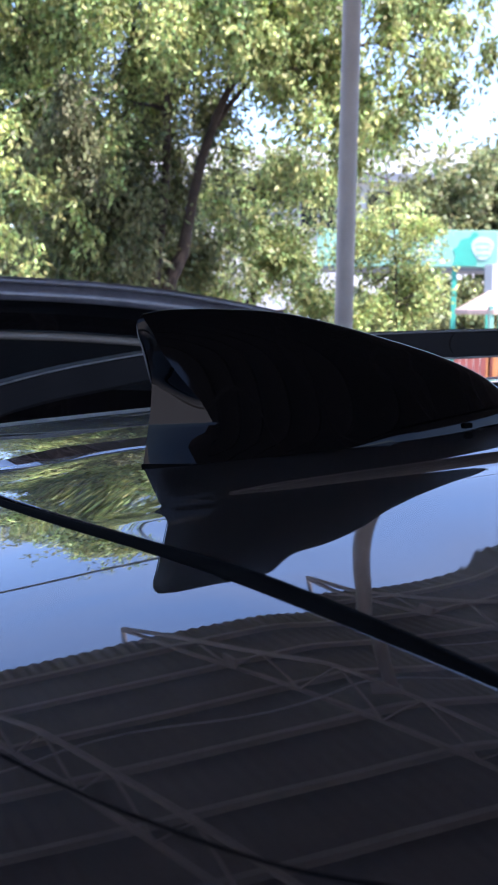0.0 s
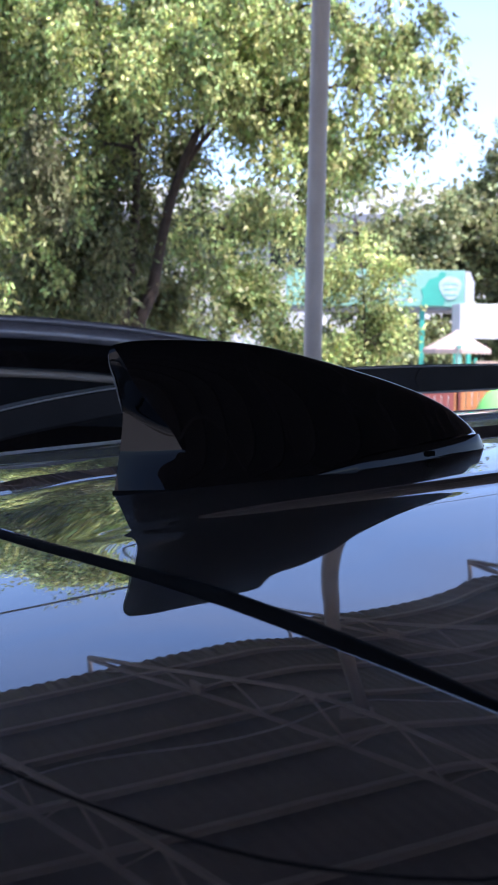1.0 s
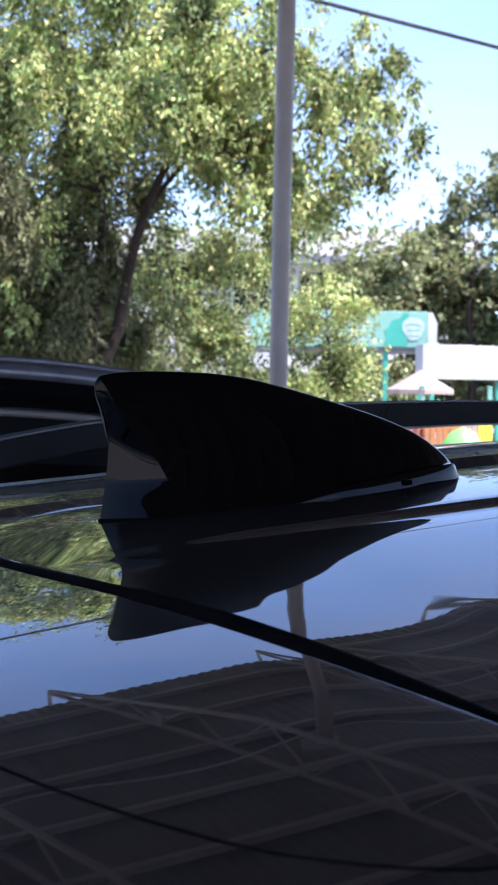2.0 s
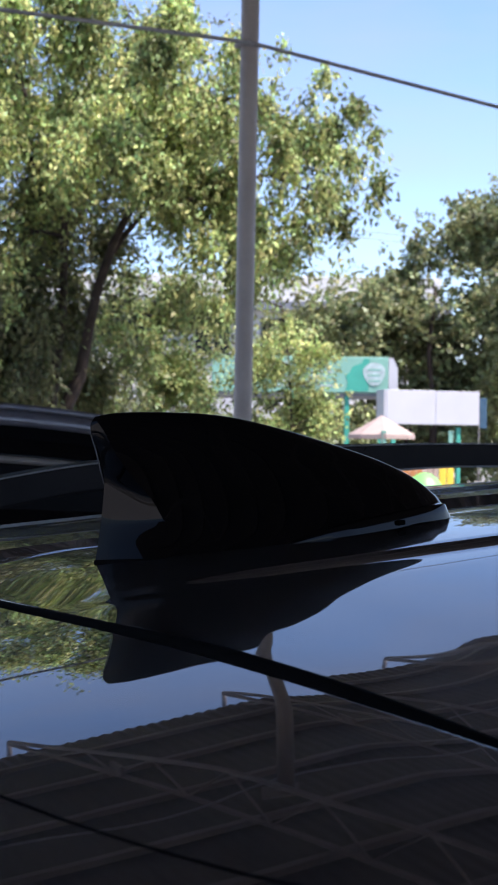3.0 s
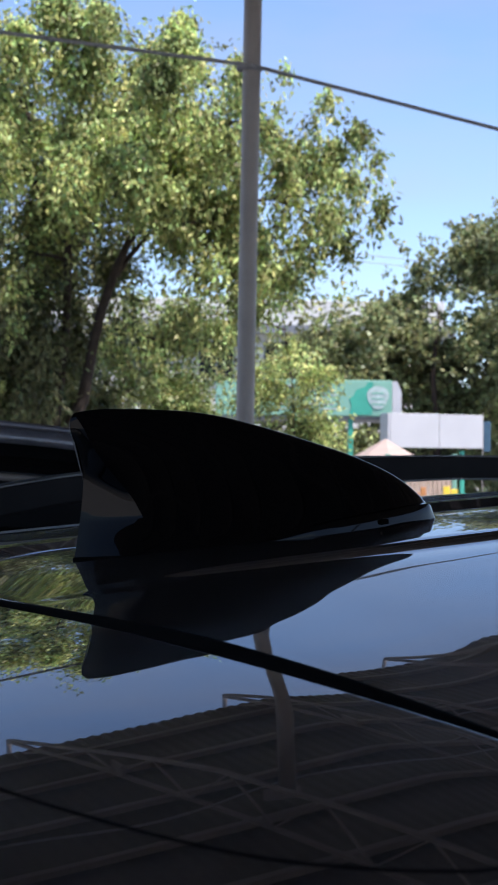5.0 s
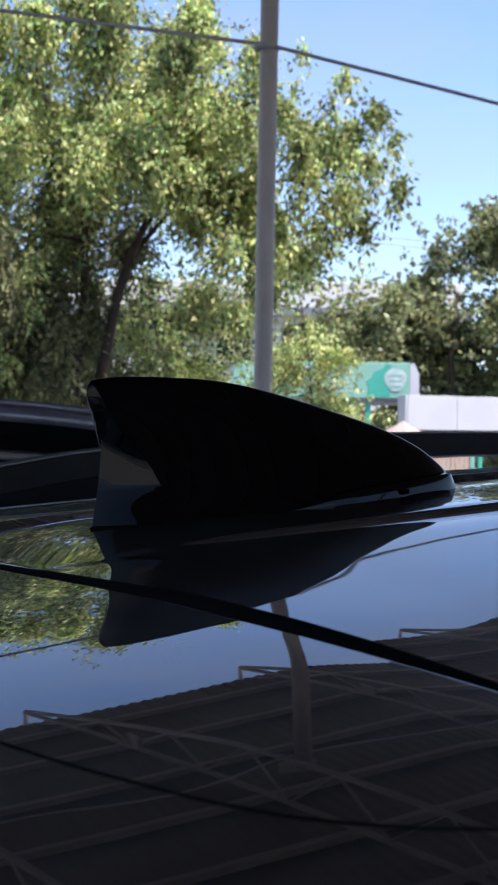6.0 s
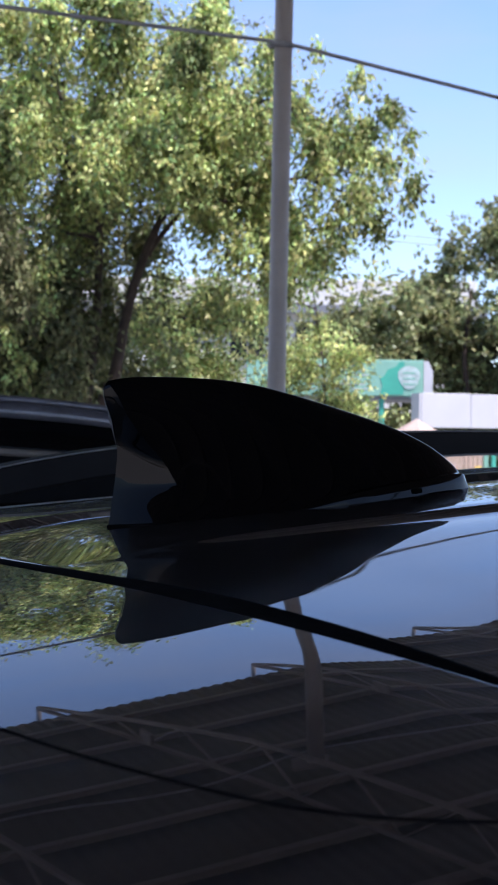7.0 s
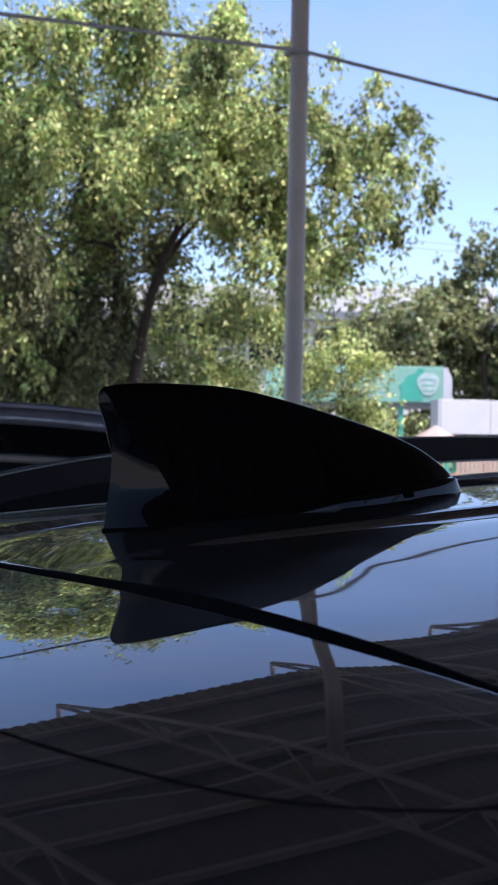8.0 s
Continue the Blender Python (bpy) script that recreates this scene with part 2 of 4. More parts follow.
# ---------------------------------------------------------------- plan of the near car
# s runs forward along the car, l to its left; the fin's rear foot is the origin.
OX, OY, OZ = -0.0566, 0.5694, 1.6659
CAR_TURN = radians(27)
CAR = Matrix.Translation((OX, OY, 0)) @ Matrix.Rotation(CAR_TURN, 4, "Z")


def flank(s, l):
    """Height of the outer skin over the fin's foot."""
    return 0.094 * s - 0.047 * s * s - (0.16 if l < 0 else 0.085) * l * l


# the roof panel is flatter between its near fold and the side than a plain arch
FLAT_L = np.linspace(-0.372, -0.092, 240)
FLAT_Z = np.cumsum(np.interp(FLAT_L, [-0.372, -0.30, -0.222, -0.168, -0.116, -0.094], [0.0, 0.003, 0.009, 0.022, 0.021, 0.0])) * (FLAT_L[1] - FLAT_L[0])
FLAT_Z -= np.interp(-0.18, FLAT_L, FLAT_Z)
RISE, STRIP = 0.093, 0.105   # foot and top of the step up to the raised side strip


def crown(s, l):
    """Roof skin with its raised middle field between two folds, which run out towards the rear edge."""
    fade = ease(-0.05, 0.03, s)
    base = flank(s, l) - 0.0021 + 0.0033 * fade
    if l < 0:
        a = min(1.0, max(0.0, (-0.077 - l) / 0.017))
        fold = 0.0044 * (1 - (1 - a) ** 2)
        # slight twist of the sheet between the fold and the tailgate
        x, y = s * math.cos(CAR_TURN) - l * math.sin(CAR_TURN) + OX, s * math.sin(CAR_TURN) + l * math.cos(CAR_TURN) + OY
        d = max(0.0, 0.47 - y)
        top = 0.0144 if x < 0 else 0.0036
        base += (1.4 if x < 0 or s < seam_s(l) else 1.05) * top * math.tanh(x * x / top) * d * d / (d + 0.02)
        b = min(1.0, max(0.0, (-0.104 - l) / 0.060))
        base -= (0.28 * max(0.0, -0.20 - l) ** 2) if s > seam_s(l) else 0.075 * max(0.0, -0.225 - l) ** 2
        if s > seam_s(l):
            flat = float(np.interp(l, FLAT_L, FLAT_Z)) * ease(-0.077, -0.094, l)
            base += flat if flat < 0 else flat * ease(0.0, 0.035, s - seam_s(l))
        return base - (fold + 0.0003 * (1 - (1 - b) ** 2)) * fade
    mid = flank(s, 0) - 0.0021 + 0.0033 * fade
    bend = ease(-0.22, 0.06, s) + 0.7 * ease(0.04, 0.22, s)
    low = mid - 0.60 * RISE ** 2 * bend
    high = low + (flank(s, 0) - 0.0016 - low) * ease(-0.055, 0.005, s)
    if l < RISE:
        return mid - 0.60 * l * l * bend
    if l < STRIP:
        return low + (high - low) * (l - RISE) / (STRIP - RISE)
    d = l - STRIP
    return high - 0.025 * d - 0.116 * d * d


def foot(s):
    """The line on which the fin stands."""
    return flank(s, 0)


def on_roof(s, l, h=0.0):
    return Vector((s, l, OZ + crown(s, l) + h))


def seam_s(l):
    return -0.070 + 0.145 * math.sqrt(l * l + 0.0012) + 0.0042 * ease(0.07, 0.19, -l)


# ---------------------------------------------------------------- ground and distance
bm = bmesh.new()
bmesh.ops.create_grid(bm, x_segments=40, y_segments=40, size=600)
ground = part("ground", bm, PAVING)
tagged(ground, "dusty pale grey paved ground of the car park", "ground", kind="structure")


# ---------------------------------------------------------------- near car
def wheel(parent, s, l, side):
    hub = empty("wheel")
    hub.parent = parent
    hub.location = (s, l, 0.36)
    prof = [(0.235, -0.10), (0.33, -0.115), (0.36, -0.085), (0.36, 0.085), (0.33, 0.115), (0.235, 0.10)]
    rows = [[Vector((r * math.cos(a), w, r * math.sin(a))) for r, w in prof] for a in [k * math.pi / 18 for k in range(36)]]
    part("tyre", grid_mesh(rows, True, True), TYRE, hub, "", True)
    bm = bmesh.new()
    for k in range(5):
        a = Matrix.Rotation(k * 2 * math.pi / 5, 4, "Y")
        box(bm, (0.03, side * 0.05 - 0.02, -0.035), (0.235, side * 0.05 + 0.02, 0.035), 0.008, a)
    ring = [[Vector((r * math.cos(a), w, r * math.sin(a))) for r, w in ((0.21, -0.09), (0.236, -0.09), (0.236, 0.09), (0.21, 0.09))] for a in [k * math.pi / 18 for k in range(36)]]
    part("rim", bm, ALLOY, hub)
    part("rim_barrel", grid_mesh(ring, True, True), ALLOY, hub)
    return hub


def car_shell(parent, paint, s0, s1, belt, roof_in, half_roof, s_roof0, s_roof1):
    """Lower body, pillars, glass, wheels and lamps under a roof whose edge height is roof_in(s)."""
    # lower body
    rows = []
    for i in range(25):
        u = i / 24
        s = s0 + (s1 - s0) * u
        w = 0.93 - 0.16 * abs(2 * u - 1) ** 6 - 0.03 * abs(2 * u - 1) ** 2
        front = ease(s_roof1 + 0.75, s1, s)
        top = belt - 0.10 * ease(s_roof1 + 0.5, s_roof1 + 1.0, s) - 0.18 * front ** 3
        row = []
        for l, z in ((-1, 0.24), (-1.0, 0.45), (-1.01, 0.7), (-0.985, 0.92), (-0.93, 1.0), (0, 1.03), (0.93, 1.0), (0.985, 0.92), (1.01, 0.7), (1.0, 0.45), (1, 0.24)):
            row.append(Vector((s, l * w, z * top)))
        rows.append(row)
    bm = grid_mesh(rows)
    for row in (rows[0], rows[-1]):
        bm.faces.new([bm.verts.new(p) for p in row])
    part("lower_body", bm, paint, parent, "", True)
    # greenhouse between belt and roof edge
    def side(s, v, sgn, out=0.0):
        wb = 0.86
        sb = s_roof0 - 0.18 + (s_roof1 + 0.75 - s_roof0 + 0.18) * (s - s_roof0) / (s_roof1 - s_roof0)
        zb, zt = belt - 0.02, roof_in(s)
        w = wb + (half_roof - wb) * v + 0.03 * math.sin(math.pi * v)
        return Vector((sb + (s - sb) * v, sgn * (w + out), zb + (zt - zb) * v))
    n = 24
    ss = [s_roof0 + (s_roof1 - s_roof0) * k / n for k in range(n + 1)]
    for sgn in (-1, 1):
        part("side_frame", grid_mesh([[side(s, v / 8, sgn) for v in range(9)] for s in ss]), PLASTIC, parent, "", True)
        for a, b in ((0.05, 0.30), (0.33, 0.62), (0.65, 0.93)):
            sw = [s_roof0 + (s_roof1 - s_roof0) * (a + (b - a) * k / 10) for k in range(11)]
            part("side_window", grid_mesh([[side(s, 0.06 + 0.80 * v / 6, sgn, 0.006) for v in range(7)] for s in sw]), GLASS_DARK, parent, "tinted side window", True)
    for s, nm in ((s_roof0, "rear_window"), (s_roof1, "windscreen")):
        out = -0.006 if s == s_roof0 else 0.006
        rows = []
        for v in range(9):
            a, b = side(s, v / 8, -1), side(s, v / 8, 1)
            rows.append([a.lerp(b, k / 8) + Vector((out * 2 + out * 8 * math.sin(math.pi * k / 8), 0, 0)) for k in range(9)])
        part(nm, grid_mesh(rows), GLASS_DARK, parent, "", True)
    for s in (s0 + 0.75, s1 - 0.85):
        for sgn in (-1, 1):
            wheel(parent, s, sgn * 0.80, sgn)
    for sgn in (-1, 1):
        bm = bmesh.new()
        box(bm, (s0 - 0.01, sgn * 0.7 - 0.11, 0.72), (s0 + 0.08, sgn * 0.7 + 0.11, 0.92), 0.02)
        part("tail_lamp", bm, LAMP_RED, parent, "red tail lamp")
        bm = bmesh.new()
        box(bm, (s1 - 0.08, sgn * 0.62 - 0.14, 0.62), (s1 + 0.01, sgn * 0.62 + 0.14, 0.74), 0.02)
        part("headlamp", bm, LAMP_CLEAR, parent, "clear headlamp")


def crisp(ob, angle=24):
    """Keeps edges sharper than the angle unsmoothed."""
    bm = bmesh.new()
    bm.from_mesh(ob.data)
    for e in bm.edges:
        if len(e.link_faces) == 2 and e.calc_face_angle(0) > radians(angle):
            e.smooth = False
    bm.to_mesh(ob.data)
    bm.free()
    return ob


car = empty("parked_car")
car.matrix_world = CAR
tagged(car, "black gloss-painted SUV with roof rails parked under a canopy", "car")


EDGE = 0.372
L_ROOF = [-EDGE + (EDGE + RISE) * k / 150 for k in range(151)] + [RISE + (STRIP - RISE) * k / 5 for k in (0.2, 1, 2, 3, 4, 4.8, 5)]
L_STRIP = [STRIP + (EDGE - STRIP) * k / 24 for k in range(25)]
L_ALL = L_ROOF + L_STRIP[1:]


def front_part(l):
    a = seam_s(l) + 0.0045
    fine = [a, a + 0.0004] + [a + 0.0006 + 0.5494 * (k / 110) for k in range(1, 111)]
    return fine + [a + 0.55 + (1.85 - a - 0.55) * k / 14 for k in range(1, 15)]


rows = []
for l in L_ROOF:
    row = [on_roof(s, l) for s in front_part(l)]
    a = seam_s(l) + 0.0045
    lip = [on_roof(a - 0.0003, l, -0.0002), on_roof(a - 0.0004, l, -0.0007), on_roof(a + 0.0030, l, -0.0012)]
    rows.append(lip[::-1] + row)
crisp(part("roof_panel", grid_mesh(rows), PAINT, car, "gloss black roof panel that mirrors sky and canopy", True), 11)
rows = [[on_roof(seam_s(l) + 0.0045 + (1.85 - seam_s(l) - 0.0045) * (k / 70) ** 1.6, l) for k in range(71)] for l in L_STRIP]
part("roof_side_strip", grid_mesh(rows), PAINT, car, "gloss black raised side strip of the roof", True)


def rear_part(l):
    a = seam_s(l) - 0.0045
    return [a, a - 0.0004] + [a - 0.0006 - (a - 0.0006 + 0.34) * k / 80 for k in range(1, 81)]


rows = []
for l in L_ALL:
    a = seam_s(l) - 0.0045
    row = [on_roof(s, l) for s in rear_part(l)]
    lip = [on_roof(a + 0.0003, l, -0.0001), on_roof(a + 0.0006, l, -0.0004), on_roof(a + 0.0007, l, -0.0012), on_roof(a + 0.0007, l, -0.014)]
    end = on_roof(-0.34, l)
    tail = [end + Vector((-0.012, 0, -0.006)), end + Vector((-0.015, 0, -0.03)), end + Vector((0.03, 0, -0.05))]
    rows.append(lip[::-1] + row + tail)
crisp(part("tailgate_spoiler", grid_mesh(rows), PAINT, car, "", True))


rows = []
for l in L_ALL:
    a, b = seam_s(l) + 0.0043, seam_s(l) - 0.0040
    rows.append([on_roof(a + 0.0015, l, -0.0009), on_roof(a - 0.0001, l, -0.0009), on_roof(a - 0.0002, l, -0.016), on_roof(b + 0.0004, l, -0.016), on_roof(b + 0.0003, l, -0.0016)])
part("seam_channel", grid_mesh(rows), RUBBER, car, "black channel of the roof seam", True)


def seal(name, pts, r, sink, parent):
    bm = tube([Vector(p) + Vector((0, 0, -sink)) for p in pts], r, 10)
    return part(name, bm, SEAL, parent, "black rubber seal", True)


def seal_r(l):
    return 0.0027 + 0.0024 * ease(0.0, 0.25, -l)


seal("roof_seal", [on_roof(seam_s(l) + 0.0006, l) for l in L_ALL], [seal_r(l) for l in L_ALL], 0.0024, car)
curve = []
for k in range(121):
    l = 0.352 - 0.704 * k / 120
    curve.append((smooth_table(-abs(l), [-0.354, -0.348, -0.339, -0.321, -0.295, -0.267, -0.2, -0.1, 0.0], [-0.045, -0.067, -0.081, -0.099, -0.114, -0.126, -0.146, -0.163, -0.168]), l))
seal("spoiler_seal", [on_roof(s, l) for s, l in curve], 0.0008, 0.0005, car)

# roof side members outside the ditch, with the trim strip
for sgn in (-1, 1):
    rows = []
    for k in range(60):
        s = -0.34 + (1.85 + 0.34) * k / 59
        row = []
        for j in range(12):
            v = j / 11
            l = EDGE + 0.006 + 0.225 * v
            row.append(Vector((s, sgn * l, OZ + crown(s, EDGE) - 0.010 - 0.015 * v - 0.075 * v ** 3)))
        rows.append(row)
    part("roof_side_member", grid_mesh(rows), PAINT, car, "", True)
    path = [(on_roof(s, sgn * (EDGE + 0.001), -0.001), (0, 1, 0)) for s in [-0.05 + 1.9 * k / 50 for k in range(51)]]
    sec = [(-0.0035, 0), (-0.002, 0.0022), (0.002, 0.0022), (0.0035, 0), (0.0035, -0.012), (-0.0035, -0.012)]
    part("ditch_trim", sweep(path, sec), DITCH, car, "thin grey roof ditch trim", True)


def roof_rail(parent, l):
    """A raised rail whose rear end runs down into a foot; it stands well outside the roof ditch."""
    out = Matrix.Translation((-0.208, -0.533, 1.708)) @ Matrix.Scale(1.12, 4) @ Matrix.Translation((0.208, 0.533, -1.708))
    xs = [-0.06, 0.0, 0.092, 0.134, 0.174, 0.25, 0.384, 0.455, 0.53, 0.8, 1.2, 1.45, 1.6]
    top = [-0.052, -0.010, 0.0175, 0.0256, 0.0318, 0.0395, 0.0472, 0.0496, 0.0510, 0.052, 0.040, 0.020, -0.02]
    low = [-0.075, -0.036, -0.0048, 0.003, 0.010, 0.017, 0.0244, 0.027, 0.0301, 0.031, 0.015, -0.01, -0.05]
    bm = bmesh.new()
    rings = []
    for k in range(90):
        s = -0.06 + 1.66 * k / 89
        a, b = OZ + smooth_table(s, xs, top), OZ + smooth_table(s, xs, low)
        ring = [(-0.015, b + 0.002), (-0.013, b), (0.013, b), (0.015, b + 0.002), (0.0135, a - 0.0025), (0.011, a), (-0.011, a), (-0.0135, a - 0.0025)]
        rings.append([bm.verts.new((s, l + x, z)) for x, z in ring])
    for i in range(len(rings) - 1):
        for k in range(8):
            bm.faces.new((rings[i][k], rings[i][(k + 1) % 8], rings[i + 1][(k + 1) % 8], rings[i + 1][k]))
    bm.faces.new(rings[0][::-1])
    bm.faces.new(rings[-1])
    bm.transform(out)
    rail = crisp(part("roof_rail", bm, RAILMAT, parent, "satin black raised roof rail", True))
    # thin light tubes added as the highlights on the rail's edges
    for name, zs, off, s0, s1, r in (("top_highlight", top, -0.0008, -0.02, 1.3, 0.0007), ("bottom_highlight", low, 0.0006, 0.42, 1.3, 0.0012)):
        pts = [Vector((s0 + (s1 - s0) * k / 80, l - 0.0132, OZ + smooth_table(s0 + (s1 - s0) * k / 80, xs, zs) + off)) for k in range(81)]
        bm = tube(pts, r, 6)
        bm.transform(out)
        part(name, bm, RAIL_EDGE, rail, "thin light tube painting the edge highlight", True)
    for s in (0.02, 0.95, 1.5):
        bm = bmesh.new()
        box(bm, (s - 0.05, l - 0.014, OZ - 0.09), (s + 0.05, l + 0.014, OZ + table(s, xs, low) + 0.006), 0.004)
        bm.transform(out)
        part("rail_foot", bm, RAILMAT, rail)
    bm = bmesh.new()
    s = 0.434
    disc = [(s + 0.010 * math.cos(a), l - 0.0152, OZ + 0.0375 + 0.010 * math.sin(a)) for a in [k * math.pi / 12 for k in range(24)]]
    bm.faces.new([bm.verts.new(p) for p in disc])
    geo = bmesh.ops.extrude_face_region(bm, geom=bm.faces[:])
    for v in geo["geom"]:
        if isinstance(v, bmesh.types.BMVert):
            v.co.y += 0.003
    bm.transform(out)
    part("rail_plug", bm, RAILMAT, rail, "round black plug in the rail")


roof_rail(car, 0.45)
car_shell(car, PAINT, -0.62, 3.75, 1.06, lambda s: OZ + crown(s, EDGE) - 0.045 - 0.05, 0.56, -0.30, 1.85)


# ---------------------------------------------------------------- shark fin antenna
def fin_antenna():
    fin = empty("shark_fin_antenna")
    fin.matrix_world = CAR @ Matrix.Translation((0, 0, OZ))
    tagged(fin, "gloss black shark fin antenna standing on the car roof", "antenna")
    ts = [-0.006, -0.002, 0.0063, 0.0212, 0.0365, 0.0469, 0.063, 0.0791, 0.1072, 0.1366, 0.155, 0.1676, 0.172, 0.1752]
    th = [0.0568, 0.0588, 0.0595, 0.0588, 0.0574, 0.0562, 0.0532, 0.0488, 0.0398, 0.0292, 0.0204, 0.0115, 0.0075, 0.003]
    bs = [-0.01, 0.02, 0.045, 0.07, 0.11, 0.14, 0.16, 0.17, 0.1752]
    bw = [0.0175, 0.0215, 0.0265, 0.0290, 0.0272, 0.0220, 0.0155, 0.0095, 0.0005]

    def rear(v):
        return smooth_table(v, [0, 0.31, 0.48, 0.62, 0.76, 0.90, 0.95, 0.98, 1.0], [-0.002, 0.0008, 0.0014, -0.0003, -0.0024, -0.0047, -0.0050, -0.0045, -0.0030])

    def depth(v):
        return smooth_table(v, [0, 0.19, 0.235, 0.30, 0.46, 0.62, 0.92, 1.0], [0.0180, 0.0195, 0.0196, 0.0180, 0.0132, 0.0086, 0.0032, 0.001])

    def thin(v):
        return (1 - 0.82 * v ** 0.92) * math.sqrt(max(0.0, 1 - v ** 14))

    vs = [0, 0.04, 0.08] + [0.08 + 0.80 * k / 44 for k in range(1, 45)] + [0.88 + 0.12 * math.sin(k / 16 * math.pi / 2) for k in range(1, 17)]

    def point(p, v, sgn):
        # the rear face is twisted a little from its middle line to its corners
        twist = ease(0.02, 0.22, v) * (1 - ease(0.70, 0.92, v))
        r, d = rear(v + 0.13 * (min(p, 1.0) - 0.25) * twist), depth(v)
        if p <= 1:
            s, w = r + d * p, smooth_table(r + d, bs, bw) * thin(v) * p
        else:
            s = r + d + (0.1752 - r - d) * (p - 1)
            w = smooth_table(s, bs, bw) * thin(v)
        h = v * smooth_table(s, ts, th)
        return Vector((s, sgn * w, foot(s) + 0.0012 + h))
    ps = [k / 8 for k in range(9)] + [1 + (k / 60) for k in range(1, 61)]
    # side skins and rear faces in one closed shell
    rows = []
    for p in ps:
        ring = [point(p, v, -1) for v in vs] + [point(p, v, 1) for v in vs[::-1]]
        rows.append(ring)
    bm = grid_mesh(rows)
    bmesh.ops.remove_doubles(bm, verts=bm.verts, dist=0.00003)
    crisp(part("fin_shell", bm, FIN, fin, "", True), 32)
    # skirt round the foot, higher towards the nose, which it wraps
    def skirt_half(s):
        return min(smooth_table(s, bs, bw) + 0.0011, 0.0205 * math.sqrt(max(0.0, (0.1772 - s) / 0.0372)))
    rows = []
    for sgn in (-1, 1):
        strip = []
        for k in range(81):
            s = 0.075 + (0.1772 - 0.075) * math.sin(k / 80 * math.pi / 2)
            hh = smooth_table(s, [0.075, 0.095, 0.11, 0.13, 0.152, 0.160, 0.166, 0.172, 0.1772], [0.0003, 0.0040, 0.0052, 0.0061, 0.0068, 0.0070, 0.0068, 0.0058, 0.0036])
            w, z = skirt_half(s), foot(s)
            grow = ease(0.072, 0.105, s)
            nose = ease(0.165, 0.1772, s)
            lean = 0.20 * hh
            strip.append([Vector((s - 0.006 * nose, sgn * max(0.0, w - 0.0040 * grow), z + 0.0018 * grow + hh)), Vector((s - 0.0032 * nose, sgn * max(0.0, w - 0.0003), z + 0.0014 + hh)),
                          Vector((s - 0.0028 * nose, sgn * max(0.0, w), z + 0.0010 + hh)), Vector((s - 0.0012 * nose, sgn * (w + 0.55 * lean), z + 0.0011 + hh * 0.45)),
                          Vector((s, sgn * (w + lean), z + 0.0011)), Vector((s - 0.0003, sgn * (w + 0.9 * lean), z + 0.0008)), Vector((s - 0.0014, sgn * w, z + 0.0007)), Vector((s - 0.0018, sgn * w, z - 0.002))])
        rows += strip if sgn < 0 else strip[::-1]
    crisp(part("base_skirt", grid_mesh(rows), FIN, fin, "gloss black base skirt", True), 28)
    # thin paler tube that paints the highlight down the rear edge
    pts = [Vector((rear(v) - 0.0001, -0.0003, foot(rear(v)) + 0.0012 + v * smooth_table(rear(v), ts, th))) for v in [0.52 + 0.44 * k / 40 for k in range(41)]]
    part("rear_edge", tube(pts, [0.00005 + 0.00026 * math.sin(math.pi * k / 40) for k in range(41)], 6), FIN_GLINT, fin, "fine pale tube painting the edge highlight", True)
    # rubber gasket under the foot
    ring = [(rear(0) - 0.0008, 0.0)] + [(rear(0) + depth(0) * k / 4, -0.0205 * k / 4) for k in range(1, 5)]
    ring += [(s, -skirt_half(s) + 0.0004) for s in [0.03 + 0.1465 * k / 24 for k in range(25)]] + [(0.1769, 0.0)]
    ring += [(s, -l) for s, l in ring[-2:0:-1]]
    bm = bmesh.new()
    lo = [bm.verts.new((s, l, foot(s) - 0.004)) for s, l in ring]
    hi = [bm.verts.new((s, l, foot(s) + 0.0011)) for s, l in ring]
    for k in range(len(ring)):
        bm.faces.new((lo[k], lo[(k + 1) % len(ring)], hi[(k + 1) % len(ring)], hi[k]))
    bm.faces.new(hi)
    part("gasket", bm, RUBBER, fin, "thin black rubber gasket")
    bm = bmesh.new()
    box(bm, (0.1312, -0.0250, foot(0.133) + 0.0024), (0.1352, -0.0205, foot(0.133) + 0.0046), 0.0006)
    part("clip", bm, RUBBER, fin, "small dark fixing clip")
    return fin


fin_antenna()


# ---------------------------------------------------------------- neighbouring car
car2 = empty("neighbour_car")
car2.matrix_world = CAR @ Matrix.Translation((0, 2.52, 0))
tagged(car2, "dark grey SUV with raised roof edge parked alongside", "car")


def top2(s):
    d = max(0.0, s - 0.42)
    e = max(0.0, -0.6 - s)
    return OZ + 0.127 - (0.10 + 0.08 * d) * d * d - 0.02 * e * e


